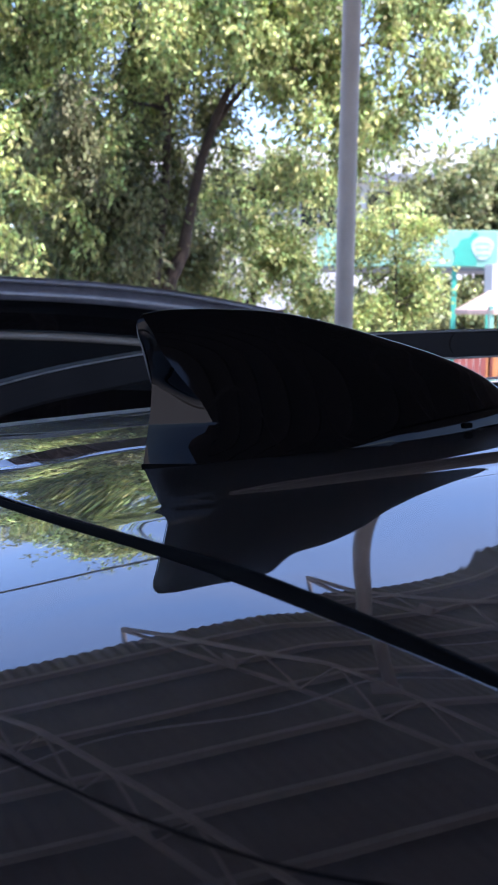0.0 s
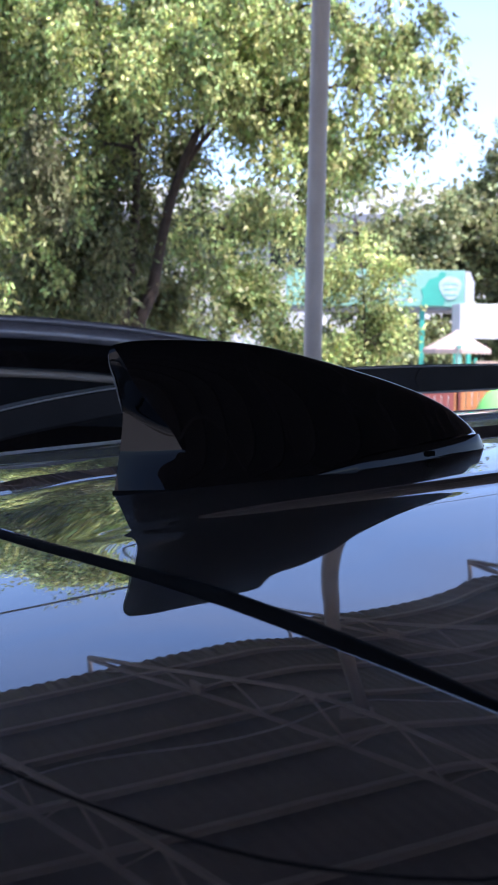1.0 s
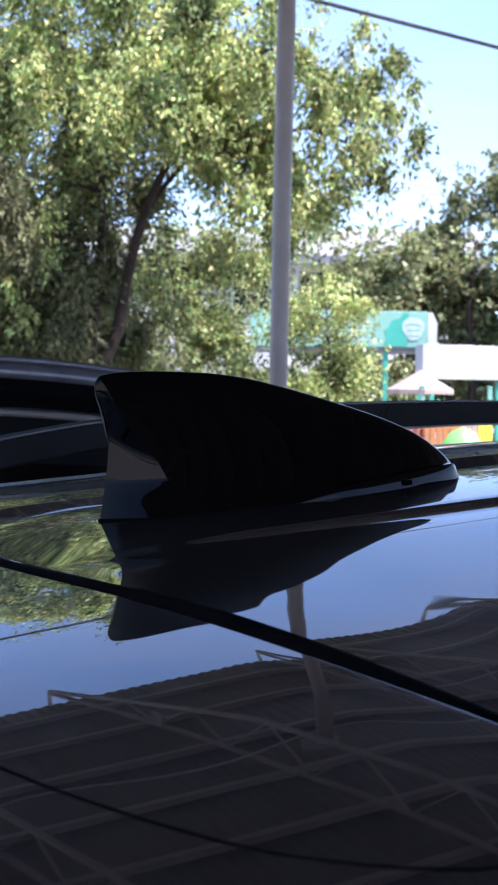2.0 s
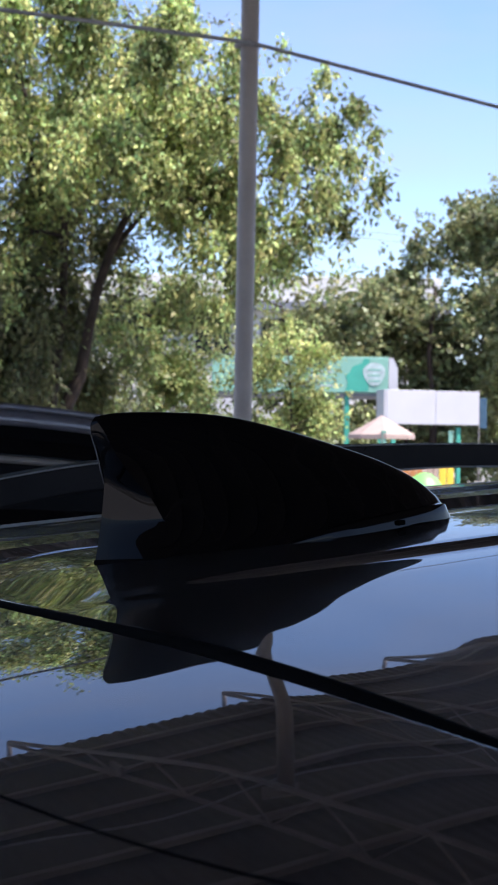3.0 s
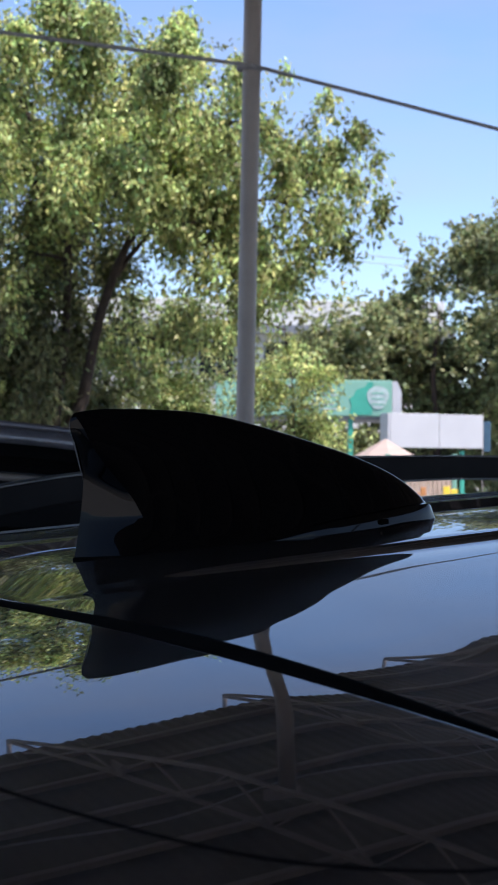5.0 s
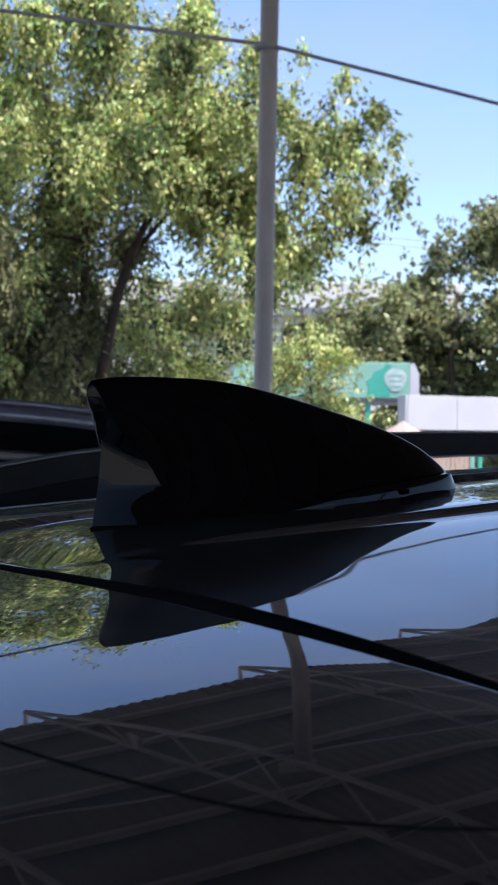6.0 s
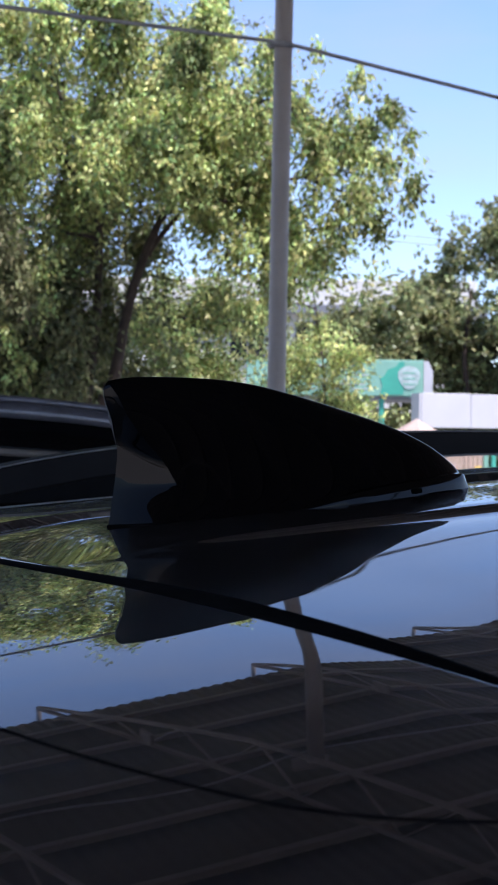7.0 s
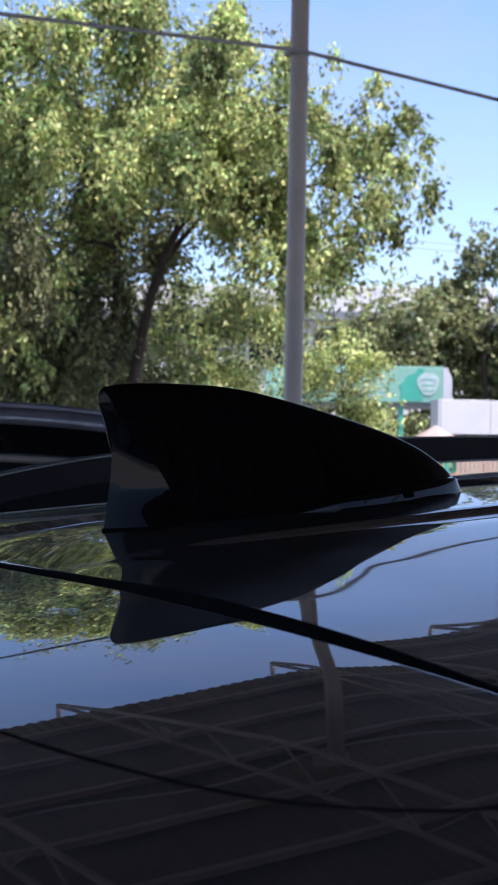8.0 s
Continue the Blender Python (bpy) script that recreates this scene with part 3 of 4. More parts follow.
S2 = [-2.2 + 3.75 * k / 70 for k in range(71)]
rows = []
for s in S2:
    row = []
    for j in range(33):
        q = -1 + 2 * j / 32
        row.append(Vector((s, q * 0.545, top2(s) - 0.004 + 0.012 * (1 - q * q))))
    rows.append(row)
part("roof_panel", grid_mesh(rows), PAINT_NEXT, car2, "", True)
for sgn in (-1, 1):
    path = [((s, sgn * 0.555, top2(s)), (0, sgn, 0)) for s in S2]
    part("roof_moulding", sweep(path, [(-0.012, -0.006), (-0.010, 0.0), (0.010, -0.001), (0.014, -0.006), (0.014, -0.013), (-0.012, -0.013)]), PAINT_NEXT, car2, "", True)
    part("cant_rail", sweep(path, [(0.0, -0.010), (0.006, -0.012), (0.017, -0.020), (0.026, -0.042), (0.0, -0.042)]), PAINT_NEXT, car2, "", True)
    part("door_frame", sweep(path, [(0.0, -0.0425), (0.020, -0.0425), (0.034, -0.094), (0.040, -0.0985), (0.0, -0.0985)]), GLASS_DARK, car2, "black gloss door frame", True)
    part("window_moulding", sweep(path, [(0.0, -0.099), (0.041, -0.099), (0.045, -0.104), (0.044, -0.112), (0.0, -0.112)]), CHROME, car2, "dull metal window moulding", True)
car_shell(car2, PAINT_NEXT, -2.75, 2.45, 1.08, lambda s: top2(s) - 0.11, 0.59, -2.2, 1.55)


# ---------------------------------------------------------------- canopy over the parking places
EDGE_TURN = radians(22.5)
UNDER = 1.72 + 3.43
CAN = Matrix.Rotation(EDGE_TURN, 4, "Z")


def canopy():
    roof = empty("parking_canopy")
    roof.matrix_world = CAN
    tagged(roof, "brown corrugated metal canopy on steel trusses", "canopy", kind="structure")
    rows = []
    step = 0.076 / 6
    n = int(17.4 / step)
    for k in range(n + 1):
        e = -5.4 + k * step
        z = UNDER + 0.072 + 0.009 * math.sin(e / 0.076 * 2 * math.pi)
        low = UNDER + 0.072 + (z - UNDER - 0.072) * 0.25
        rows.append([Vector((e, -6.2, low)), Vector((e, 0, low)), Vector((e, 7.7, low)), Vector((e, 8.07, z))])
    part("sheet", grid_mesh(rows, thick=Vector((0, 0, 0.004))), SHEET, roof, "brown corrugated metal sheet")
    bm = bmesh.new()
    box(bm, (-5.4, 7.60, UNDER + 0.0), (12, 7.65, UNDER + 0.054), 0.004)
    part("edge_purlin", bm, STEEL, roof)
    for k in range(20):
        nn = 7.02 - 0.665 * k
        bm = bmesh.new()
        box(bm, (-5.4, nn - 0.025, UNDER + 0.0), (12, nn + 0.025, UNDER + 0.056), 0.004)
        part("purlin", bm, STEEL, roof)
    for k in range(-5, 6):
        e0 = 1.95 + 1.40 * k
        truss = empty("truss")
        truss.parent = roof
        slant = -0.19

        def at(nn, drop):
            return Vector((e0 + slant * (nn - 8.2), nn, UNDER - 0.012 - drop))
        part("top_chord", tube([at(8.22, -0.0), at(6.0, 0.0), at(-6.0, 0.0)], 0.020, 6), STEEL, truss)
        part("bottom_chord", tube([at(8.22, 0.02), at(5.92, 0.34), at(-6.0, 0.34)], 0.020, 6), STEEL, truss)
        part("end_upright", tube([at(8.22, -0.16), at(8.22, 0.03)], 0.016, 6), STEEL, truss)
        part("end_brace", tube([at(8.22, -0.16), at(7.80, -0.02)], 0.012, 6), STEEL, truss)
        for j in range(19):
            a = 7.6 - 0.7 * j
            d0 = 0.34 * min(1.0, (8.22 - a) / 2.3)
            d1 = 0.34 * min(1.0, (8.22 - a + 0.35) / 2.3)
            part("web", tube([at(a, 0.0), at(a - 0.35, d1), at(a - 0.70, 0.0)], 0.009, 5), STEEL, truss)
        bm = bmesh.new()
        p = at(6.9, 0.06)
        box(bm, (p.x - 0.01, p.y - 0.09, p.z - 0.05), (p.x + 0.01, p.y + 0.09, p.z + 0.06), 0.003)
        part("gusset", bm, STEEL, truss)
    pts = [Vector((-3.4 + 14.5 * k / 90, 5.95 + 0.08 * math.sin(k * 0.7), UNDER - 0.05 - 0.03 * abs(math.sin(k * 0.35)))) for k in range(91)]
    part("service_cable", tube(pts, 0.011, 6), CABLE, roof, "dark cable slung under the purlins", True)
    return roof


canopy()

# post that carries the canopy
POST = Vector((0.2245, 6.5, 0))
post = empty("canopy_post", POST)
tagged(post, "grey painted round steel post of the canopy", "post")
part("shaft", tube([(-0.016, 0, 0), (-0.003, 0, 2.0), (0.014, 0, 4.0), (0.025, 0, UNDER - 0.02)], 0.042, 32), POLE, post, "", True)
bm = bmesh.new()
box(bm, (-0.12, -0.12, 0), (0.12, 0.12, 0.012), 0.003)
part("base_plate", bm, STEEL, post)
bm = bmesh.new()
box(bm, (-0.09, -0.09, UNDER - 0.03), (0.09, 0.09, UNDER - 0.014), 0.003)
part("cap_plate", bm, STEEL, post)


def aim(az, el, d):
    a, e = radians(az), radians(el)
    return Vector((d * math.sin(a), d * math.cos(a), 1.72 + d * math.tan(e)))


# tie cable wound round the post
cable = empty("tie_cable", POST + Vector((0, 0, 3.56)))
tagged(cable, "grey steel cable stretched past the canopy post", "cable")


def slack(a, b, sag, n=24):
    return [a.lerp(b, k / n) - Vector((0, 0, sag * 4 * (k / n) * (1 - k / n))) - cable.location for k in range(n + 1)]


KNOT = aim(2.06, 15.84, 6.45)
part("cable_run", tube(slack(aim(-24, 17.1, 5.6), KNOT, 0.0), 0.0095, 8), CABLE, cable, "", True)
part("cable_run", tube(slack(KNOT, aim(24, 9.7, 8.2), 0.0), 0.0095, 8), CABLE, cable, "", True)
ring = [Vector((0.053 * math.cos(a), 0.053 * math.sin(a), 0.006 * math.sin(a))) for a in [k * math.pi / 12 for k in range(25)]]
part("cable_loop", tube([p + Vector((0, 0, KNOT.z)) + POST - cable.location for p in ring], 0.011, 8, False), CABLE, cable, "", True)

# white wall added out of view behind the camera, for the fin's pale reflection
bm = bmesh.new()
box(bm, (-8, 0, 0), (8, 0.25, 2.9), 0.02, Matrix.Translation((-6.6, -9.0, 0)) @ Matrix.Rotation(radians(80), 4, "Z"))
tagged(part("reflection_wall", bm, WALL_WHITE), "plain white wall added out of view for the fin's reflection", "wall", kind="structure")


# ---------------------------------------------------------------- trees
def foliage(name, clumps, count, length, width, seed, mat, parent, droop=0.6, per=14, strand=0.35, gap=0.0, gscale=1.6, label=""):
    """Leaves on drooping twigs that fill uneven clumps (x, y, z, rx, ry, rz)."""
    rng = np.random.default_rng(seed)
    cl = np.array(clumps, float)
    wgt = (cl[:, 3] * cl[:, 4] * cl[:, 5]) ** 0.7
    twigs = count // per
    pick = rng.choice(len(cl), twigs, p=wgt / wgt.sum())
    d = rng.normal(size=(twigs, 3))
    d /= np.linalg.norm(d, axis=1)[:, None]
    rad = np.minimum(np.abs(rng.normal(size=twigs)) * 0.62, 1.7)
    lump = 1 + 0.40 * np.sin(d[:, 0] * 7 + pick) * np.cos(d[:, 2] * 8 + pick * 2)
    at = cl[pick, :3] + d * (rad * lump)[:, None] * cl[pick, 3:]
    if gap > 0:
        keep = np.array([noise.noise(Vector(p) * gscale + Vector((seed, 0, 0))) > gap - 0.5 for p in at])
        at, pick = at[keep], pick[keep]
        twigs = len(at)
    way = rng.normal(size=(twigs, 3)) * 0.48
    way[:, 2] -= droop * 1.2
    way /= np.linalg.norm(way, axis=1)[:, None]
    t = rng.random((twigs, per))
    base = at[:, None, :] + way[:, None, :] * (t * strand * (0.5 + 1.1 * rng.random(twigs) ** 2)[:, None])[:, :, None] + rng.normal(size=(twigs, per, 3)) * 0.035 * (strand / 0.35)
    base = base.reshape(-1, 3)
    n = len(base)
    ax = np.repeat(way, per, 0) * 0.6 + rng.normal(size=(n, 3)) * 0.6
    ax[:, 2] -= droop * 0.5
    ax /= np.linalg.norm(ax, axis=1)[:, None]
    side = np.cross(ax, rng.normal(size=(n, 3)))
    side /= np.linalg.norm(side, axis=1)[:, None] + 1e-9
    nor = np.cross(ax, side)
    ln = length * (0.6 + 0.8 * rng.random(n))[:, None]
    wd = width * (0.6 + 0.8 * rng.random(n))[:, None]
    v = np.empty((n, 4, 3))
    v[:, 0] = base
    v[:, 1] = base + ax * ln * 0.45 + side * wd * 0.5 + nor * wd * 0.15
    v[:, 2] = base + ax * ln + nor * wd * -0.2
    v[:, 3] = base + ax * ln * 0.45 - side * wd * 0.5 + nor * wd * 0.15
    data = bpy.data.meshes.new(name)
    data.vertices.add(n * 4)
    data.vertices.foreach_set("co", v.ravel())
    data.loops.add(n * 4)
    data.loops.foreach_set("vertex_index", np.arange(n * 4, dtype=np.int32))
    data.polygons.add(n)
    data.polygons.foreach_set("loop_start", np.arange(0, n * 4, 4, dtype=np.int32))
    data.update(calc_edges=True)
    return finish(name, data, mat, parent, label)


def limbs(parent, stems, targets, seed, twig=0.012):
    """A trunk mesh for each stem, and boughs from the stems to the clumps."""
    rng = random.Random(seed)
    nodes = []
    for path, r0, r1 in stems:
        pts = []
        for i in range(len(path) - 1):
            for k in range(6):
                p = Vector(path[i]).lerp(Vector(path[i + 1]), k / 6)
                pts.append(p + Vector((rng.uniform(-1, 1), rng.uniform(-1, 1), 0)) * 0.004)
        pts.append(Vector(path[-1]))
        rr = [r0 + (r1 - r0) * (k / (len(pts) - 1)) ** 0.8 for k in range(len(pts))]
        rr[0] *= 1.35
        part("trunk", tube(pts, rr, 12), BARK, parent, "", True)
        nodes += list(zip(pts, rr))[len(pts) // 4:]
    for c in sorted(targets, key=lambda q: (Vector(q) - nodes[-1][0]).length):
        c = Vector(c)
        best = min(nodes, key=lambda n: (n[0] - c).length + 0.8 * max(0.0, n[0].z - c.z))
        a, r = best
        mid = a.lerp(c, 0.5) + Vector((rng.uniform(-.15, .15), rng.uniform(-.15, .15), 0.12 * (c - a).length))
        pts = [a.lerp(mid, k / 6.5).lerp(mid.lerp(c, k / 6.5), k / 6.5) for k in range(6)]
        nodes += [(p, 0.03) for p in pts[2:5]]
        part("bough", tube(pts, [min(r * 0.5, 0.018) * (1 - k / 6) + twig for k in range(6)], 6), BARK, parent, "", True)
        for _ in range(4):
            e = c + Vector((rng.uniform(-.3, .3), rng.uniform(-.3, .3), rng.uniform(-.3, .2)))
            part("twig", tube([pts[4], pts[4].lerp(e, 0.5) + Vector((0, 0, 0.04)), e], [twig * 0.7, twig * 0.5, twig * 0.3], 4), BARK, parent)


def spots(rows, d, thick):
    """Clumps from places (right, up, half width, half height) given in thousandths of their depth d."""
    rng = random.Random(len(rows))
    return [(x * d / 1000, d + rng.uniform(-1, 1) * thick, 1.72 + z * d / 1000, rx * d / 1000, thick * 0.8, rz * d / 1000) for x, z, rx, rz in rows]


def tufts(clumps, seed, r, share=0.55):
    """Breaks large clumps into many small uneven tufts, with gaps between them."""
    rng = random.Random(seed)
    made = []
    for x, y, z, a, b, c in clumps:
        for _ in range(int(share * a * c / (r * r)) + 1):
            ang, rad = rng.uniform(0, 2 * math.pi), math.sqrt(rng.random()) * 0.9
            f = r * rng.uniform(0.6, 1.35)
            made.append((x + a * rad * math.cos(ang), y + b * rng.uniform(-1, 1), z + c * rad * math.sin(ang), min(a, f), f, min(c, f * rng.uniform(0.8, 1.4))))
    return made


D1 = 13.0
tree = empty("willow_tree", (-1.3, D1, 0))
tagged(tree, "large sunlit willow-like tree with drooping pale green foliage", "tree")


def in_tree(rows):
    return [(x - tree.location.x, y - tree.location.y, z, a, b, c) for x, y, z, a, b, c in rows]


main_rows = [
    (-152, 240, 52, 52), (-174, 170, 34, 30), (-160, 292, 26, 24), (-192, 300, 30, 30), (-96, 216, 44, 44), (-44, 240, 48, 48), (4, 262, 38, 38), (-122, 150, 22, 26), (-44, 200, 40, 26),
    (0, 208, 34, 36), (30, 176, 22, 22), (-30, 300, 44, 18), (-100, 304, 44, 26), (-216, 184, 48, 100), (-60, 320, 24, 12), (-112, 330, 24, 12), (-190, 240, 36, 34),
    (-128, 196, 26, 26), (-70, 186, 22, 16), (-20, 270, 30, 26), (-76, 262, 30, 26), (-122, 262, 30, 30), (20, 240, 24, 24), (-192, 110, 24, 36)]
right_rows = [
    (58, 286, 7, 9), (84, 266, 9, 10), (50, 252, 16, 14), (66, 232, 18, 22), (58, 204, 16, 16), (88, 226, 13, 16), (104, 238, 8, 12), (114, 250, 7, 6),
    (92, 196, 15, 18), (106, 206, 10, 14), (84, 168, 12, 18), (102, 170, 12, 20), (112, 186, 7, 10), (122, 182, 6, 10), (127, 226, 3, 8), (58, 176, 12, 12),
    (48, 158, 10, 14), (72, 150, 6, 10), (94, 150, 6, 10), (30, 216, 20, 34), (36, 272, 14, 10)]
front_cl = tufts(spots(main_rows, D1, 0.85), 31, 0.15, 0.75)
right_cl = tufts(spots(right_rows, D1, 0.45), 32, 0.085, 0.6)
loose_cl = spots([(-112, 64, 14, 12), (-160, 96, 24, 20), (8, 142, 22, 22), (36, 128, 26, 22), (60, 138, 16, 18), (20, 100, 24, 24), (-8, 112, 18, 20), (84, 140, 10, 12)], D1, 0.5)
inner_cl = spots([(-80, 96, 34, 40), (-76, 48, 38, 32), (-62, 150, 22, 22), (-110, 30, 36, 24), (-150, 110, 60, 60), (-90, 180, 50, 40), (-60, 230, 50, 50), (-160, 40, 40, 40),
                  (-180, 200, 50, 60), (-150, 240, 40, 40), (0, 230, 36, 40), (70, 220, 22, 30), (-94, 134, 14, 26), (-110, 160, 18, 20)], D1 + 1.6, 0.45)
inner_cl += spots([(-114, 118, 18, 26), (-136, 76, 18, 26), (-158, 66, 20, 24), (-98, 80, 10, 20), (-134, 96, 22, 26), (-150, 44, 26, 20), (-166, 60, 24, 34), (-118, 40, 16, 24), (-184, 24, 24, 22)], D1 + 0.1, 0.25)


def stem(pts, d):
    """A stem through places given in thousandths of the depth d, from its root up."""
    p = [(x * d / 1000 - tree.location.x, d - D1, 1.72 + z * d / 1000) for x, z in pts]
    return [(p[0][0] - 0.02, p[0][1], 0.0)] + p


stems = [(stem([(-94, 6), (-88, 27), (-80, 45), (-77, 62), (-74, 80), (-67, 111), (-58, 138), (-48, 159), (-38, 176)], D1 + 0.15), 0.080, 0.030),
         (stem([(-58, 134), (-46, 150), (-34, 164)], D1 + 0.2)[1:], 0.036, 0.016),
         (stem([(-100, 20), (-96, 60), (-92, 100), (-92, 132), (-91.5, 168), (-95, 190)], D1 + 0.2), 0.055, 0.030),
         (stem([(-128, 25), (-131, 45), (-133, 66), (-140, 110)], D1 + 0.3), 0.065, 0.030)]
limbs(tree, stems, [(x + 1.3, y - D1 + 0.5, z) for x, y, z, a, b, c in spots(main_rows + right_rows[2:12:3], D1, 0.3)], 3, 0.009)
# the crown's inner shade is painted through this darker leaf colour
foliage("inner_crown", in_tree(inner_cl), 92000, 0.075, 0.032, 14, LEAF_SHADE, tree, 0.6, 14, 0.38, 0.33, 2.0, "inner leaves with the shade put into a darker green")
foliage("crown", in_tree(front_cl), 225000, 0.062, 0.030, 11, LEAF, tree, 1.0, 12, 0.40, 0.47, 2.6, "drooping pale olive leaves")
foliage("drooping_sprays", in_tree(right_cl), 15500, 0.072, 0.031, 18, LEAF, tree, 1.1, 12, 0.32, 0.40, 4.0, "drooping sprays of olive leaves")
low_rows = [(-196, 64, 14, 20), (-172, 100, 16, 20), (-150, 72, 14, 18), (-188, 26, 14, 12), (-118, 104, 10, 16), (-128, 128, 12, 14), (-198, 120, 16, 20)]
foliage("low_sprays", in_tree(tufts(spots(low_rows, D1 - 0.5, 0.3), 33, 0.09, 0.5)), 2000, 0.062, 0.028, 19, LEAF, tree, 1.0, 10, 0.25, 0.2, 3.0, "low sunlit sprays of leaves")
# sprays whose dull colour also paints the shade low on the left
dull_rows = [(-162, 132, 22, 26), (-146, 104, 16, 22), (-176, 110, 18, 30), (-150, 160, 14, 14), (-108, 56, 9, 14), (-113, 86, 9, 12), (-128, 40, 10, 12)]
foliage("dull_sprays", in_tree(tufts(spots(dull_rows, D1 - 0.3, 0.3), 35, 0.10, 0.6)), 10500, 0.066, 0.028, 20, LEAF_DULL_SHADE, tree, 1.1, 12, 0.34, 0.4, 3.0, "dull brownish hanging leaves, shade put into their colour")
foliage("hanging_sprays", in_tree(loose_cl), 6200, 0.066, 0.029, 17, LEAF, tree, 1.0, 16, 0.45, 0.44, 2.2, "loose hanging sprays of leaves")

D2 = 18.0
shrub = empty("yellow_green_tree", (-0.6, D2, 0))
tagged(shrub, "smaller yellow-green leafy tree behind the willow", "tree")
rows2 = [(-44, 92, 32, 36), (-38, 56, 36, 36), (-4, 26, 32, 22), (-56, 40, 26, 22), (-16, 112, 20, 22), (-60, 10, 40, 20), (10, 5, 36, 20)]
cl2 = [(x - shrub.location.x, y - D2, z, a, b, c) for x, y, z, a, b, c in spots(rows2, D2, 0.7)]
limbs(shrub, [([(0, 0, 0), (0.02, 0, 1.2), (0.1, 0, 2.6), (0.2, 0, 3.6)], 0.08, 0.025)], [c[:3] for c in cl2], 5)
foliage("crown", tufts(cl2, 42, 0.28, 1.3), 64000, 0.07, 0.034, 12, LEAF_YELLOW, shrub, 0.4, 12, 0.35, 0.42, 1.4, "dense yellow-green leaves")

D3 = 16.0
bush = empty("feathery_tree", (1.2, D3, 0))
tagged(bush, "feathery light green young tree in front of the kiosk", "tree")
rows3 = [(40, 62, 16, 16), (56, 78, 18, 14), (48, 124, 20, 32), (64, 64, 32, 16), (64, 32, 36, 28), (90, 22, 18, 20), (80, 8, 28, 16), (36, 100, 16, 22), (60, 90, 18, 18), (52, 0, 26, 18)]
cl3 = [(x - bush.location.x, y - D3, z, a, b, c) for x, y, z, a, b, c in spots(rows3, D3, 0.5)]
limbs(bush, [([(0, 0, 0), (-0.05, 0, 1.2), (-0.1, 0, 2.6), (-0.25, 0, 3.6)], 0.017, 0.007)], [c[:3] for c in cl3], 6, 0.008)
foliage("crown", tufts(cl3, 41, 0.15, 0.8), 27000, 0.06, 0.026, 13, LEAF, bush, 0.5, 12, 0.35, 0.45, 1.8, "sparse feathery light green leaves")

D4 = 48.0


def far_tree(x, rows, seed, n):
    t = empty("far_tree", (x, D4, 0))
    tagged(t, "mid green broadleaf tree behind the kiosk", "tree", group="trees behind the kiosk")
    cl = [(a - x, b - D4, z, p, q, r) for a, b, z, p, q, r in spots(rows, D4, 1.8)]
    top = min(7.0, max(c[2] for c in cl))
    limbs(t, [([(0, 0, 0), (0.1, 0, 0.36 * top), (-0.1, 0, 0.7 * top), (0.1, 0, top)], 0.18, 0.05)], [c[:3] for c in cl], seed, 0.02)
    foliage("crown", cl + tufts(cl, seed, 0.55, 0.8), int(n * 1.4), 0.20, 0.12, seed, LEAF_FAR, t, 0.3, 10, 0.5, 0.18, 0.6, "dense mid green leaves")


far_tree(-6.5, [(-150, 70, 40, 40), (-110, 60, 34, 36), (-170, 20, 40, 30), (-120, 20, 40, 26), (-80, 24, 26, 24)], 24, 20000)
far_tree(-11.5, [(-210, 90, 40, 50), (-190, 40, 40, 40), (-250, 70, 40, 50), (-230, 20, 40, 30)], 25, 18000)
far_tree(4.6, [(76, 80, 22, 18), (104, 84, 30, 34), (92, 56, 34, 28), (60, 48, 26, 22)], 21, 16000)
far_tree(7.4, [(140, 8, 30, 22), (180, 10, 30, 22), (212, 12, 30, 24), (204, -12, 18, 14), (226, -10, 18, 14)], 27, 9000)
far_tree(3.0, [(50, 6, 34, 16), (96, 8, 30, 18), (124, 14, 20, 22), (20, 10, 26, 14)], 26, 9000)
far_tree(8.2, [(143, 90, 30, 34), (170, 130, 18, 34), (172, 80, 32, 40), (150, 50, 34, 30), (184, 44, 30, 30)], 22, 22000)
far_tree(11.5, [(200, 150, 20, 24), (214, 158, 20, 26), (232, 150, 24, 40), (220, 96, 36, 44), (240, 60, 40, 40), (212, 40, 30, 28)], 23, 34000)


# ---------------------------------------------------------------- building beyond the trees
def building():
    y0, y1, x0, x1, zt = 62.0, 74.0, -6.5, 11.0, 9.1
    b = empty("pale_building", ((x0 + x1) / 2, y0, 0))
    tagged(b, "pale plastered two-storey building beyond the trees", "building")
    ox = b.location.x
    bm = bmesh.new()
    box(bm, (x0 - ox, 0, 0), (x1 - ox, y1 - y0, zt), 0.03)
    part("wall", bm, PALE, b)
    bm = bmesh.new()
    box(bm, (x0 - ox - 0.4, -0.5, 7.55), (x1 - ox + 0.4, y1 - y0 + 0.4, 7.95), 0.03)
    part("cornice", bm, ROOFGREY, b)
    for z in (1.2, 5.6):
        for k in range(6):
            x = x0 - ox + 1.6 + 2.9 * k
            win = empty("window")
            win.parent = b
            bm = bmesh.new()
            box(bm, (x - 0.75, -0.06, z), (x + 0.75, 0.05, z + 1.6), 0.02)
            part("pane", bm, WINDOW, win)
            for a in (-0.8, -0.02, 0.74):
                bm = bmesh.new()
                box(bm, (x + a, -0.12, z - 0.06), (x + a + 0.06, -0.0, z + 1.66))
                part("mullion", bm, ROOFGREY, win)
            bm = bmesh.new()
            box(bm, (x - 0.9, -0.2, z - 0.14), (x + 0.9, 0.0, z - 0.06))
            part("sill", bm, WHITE, win)


building()


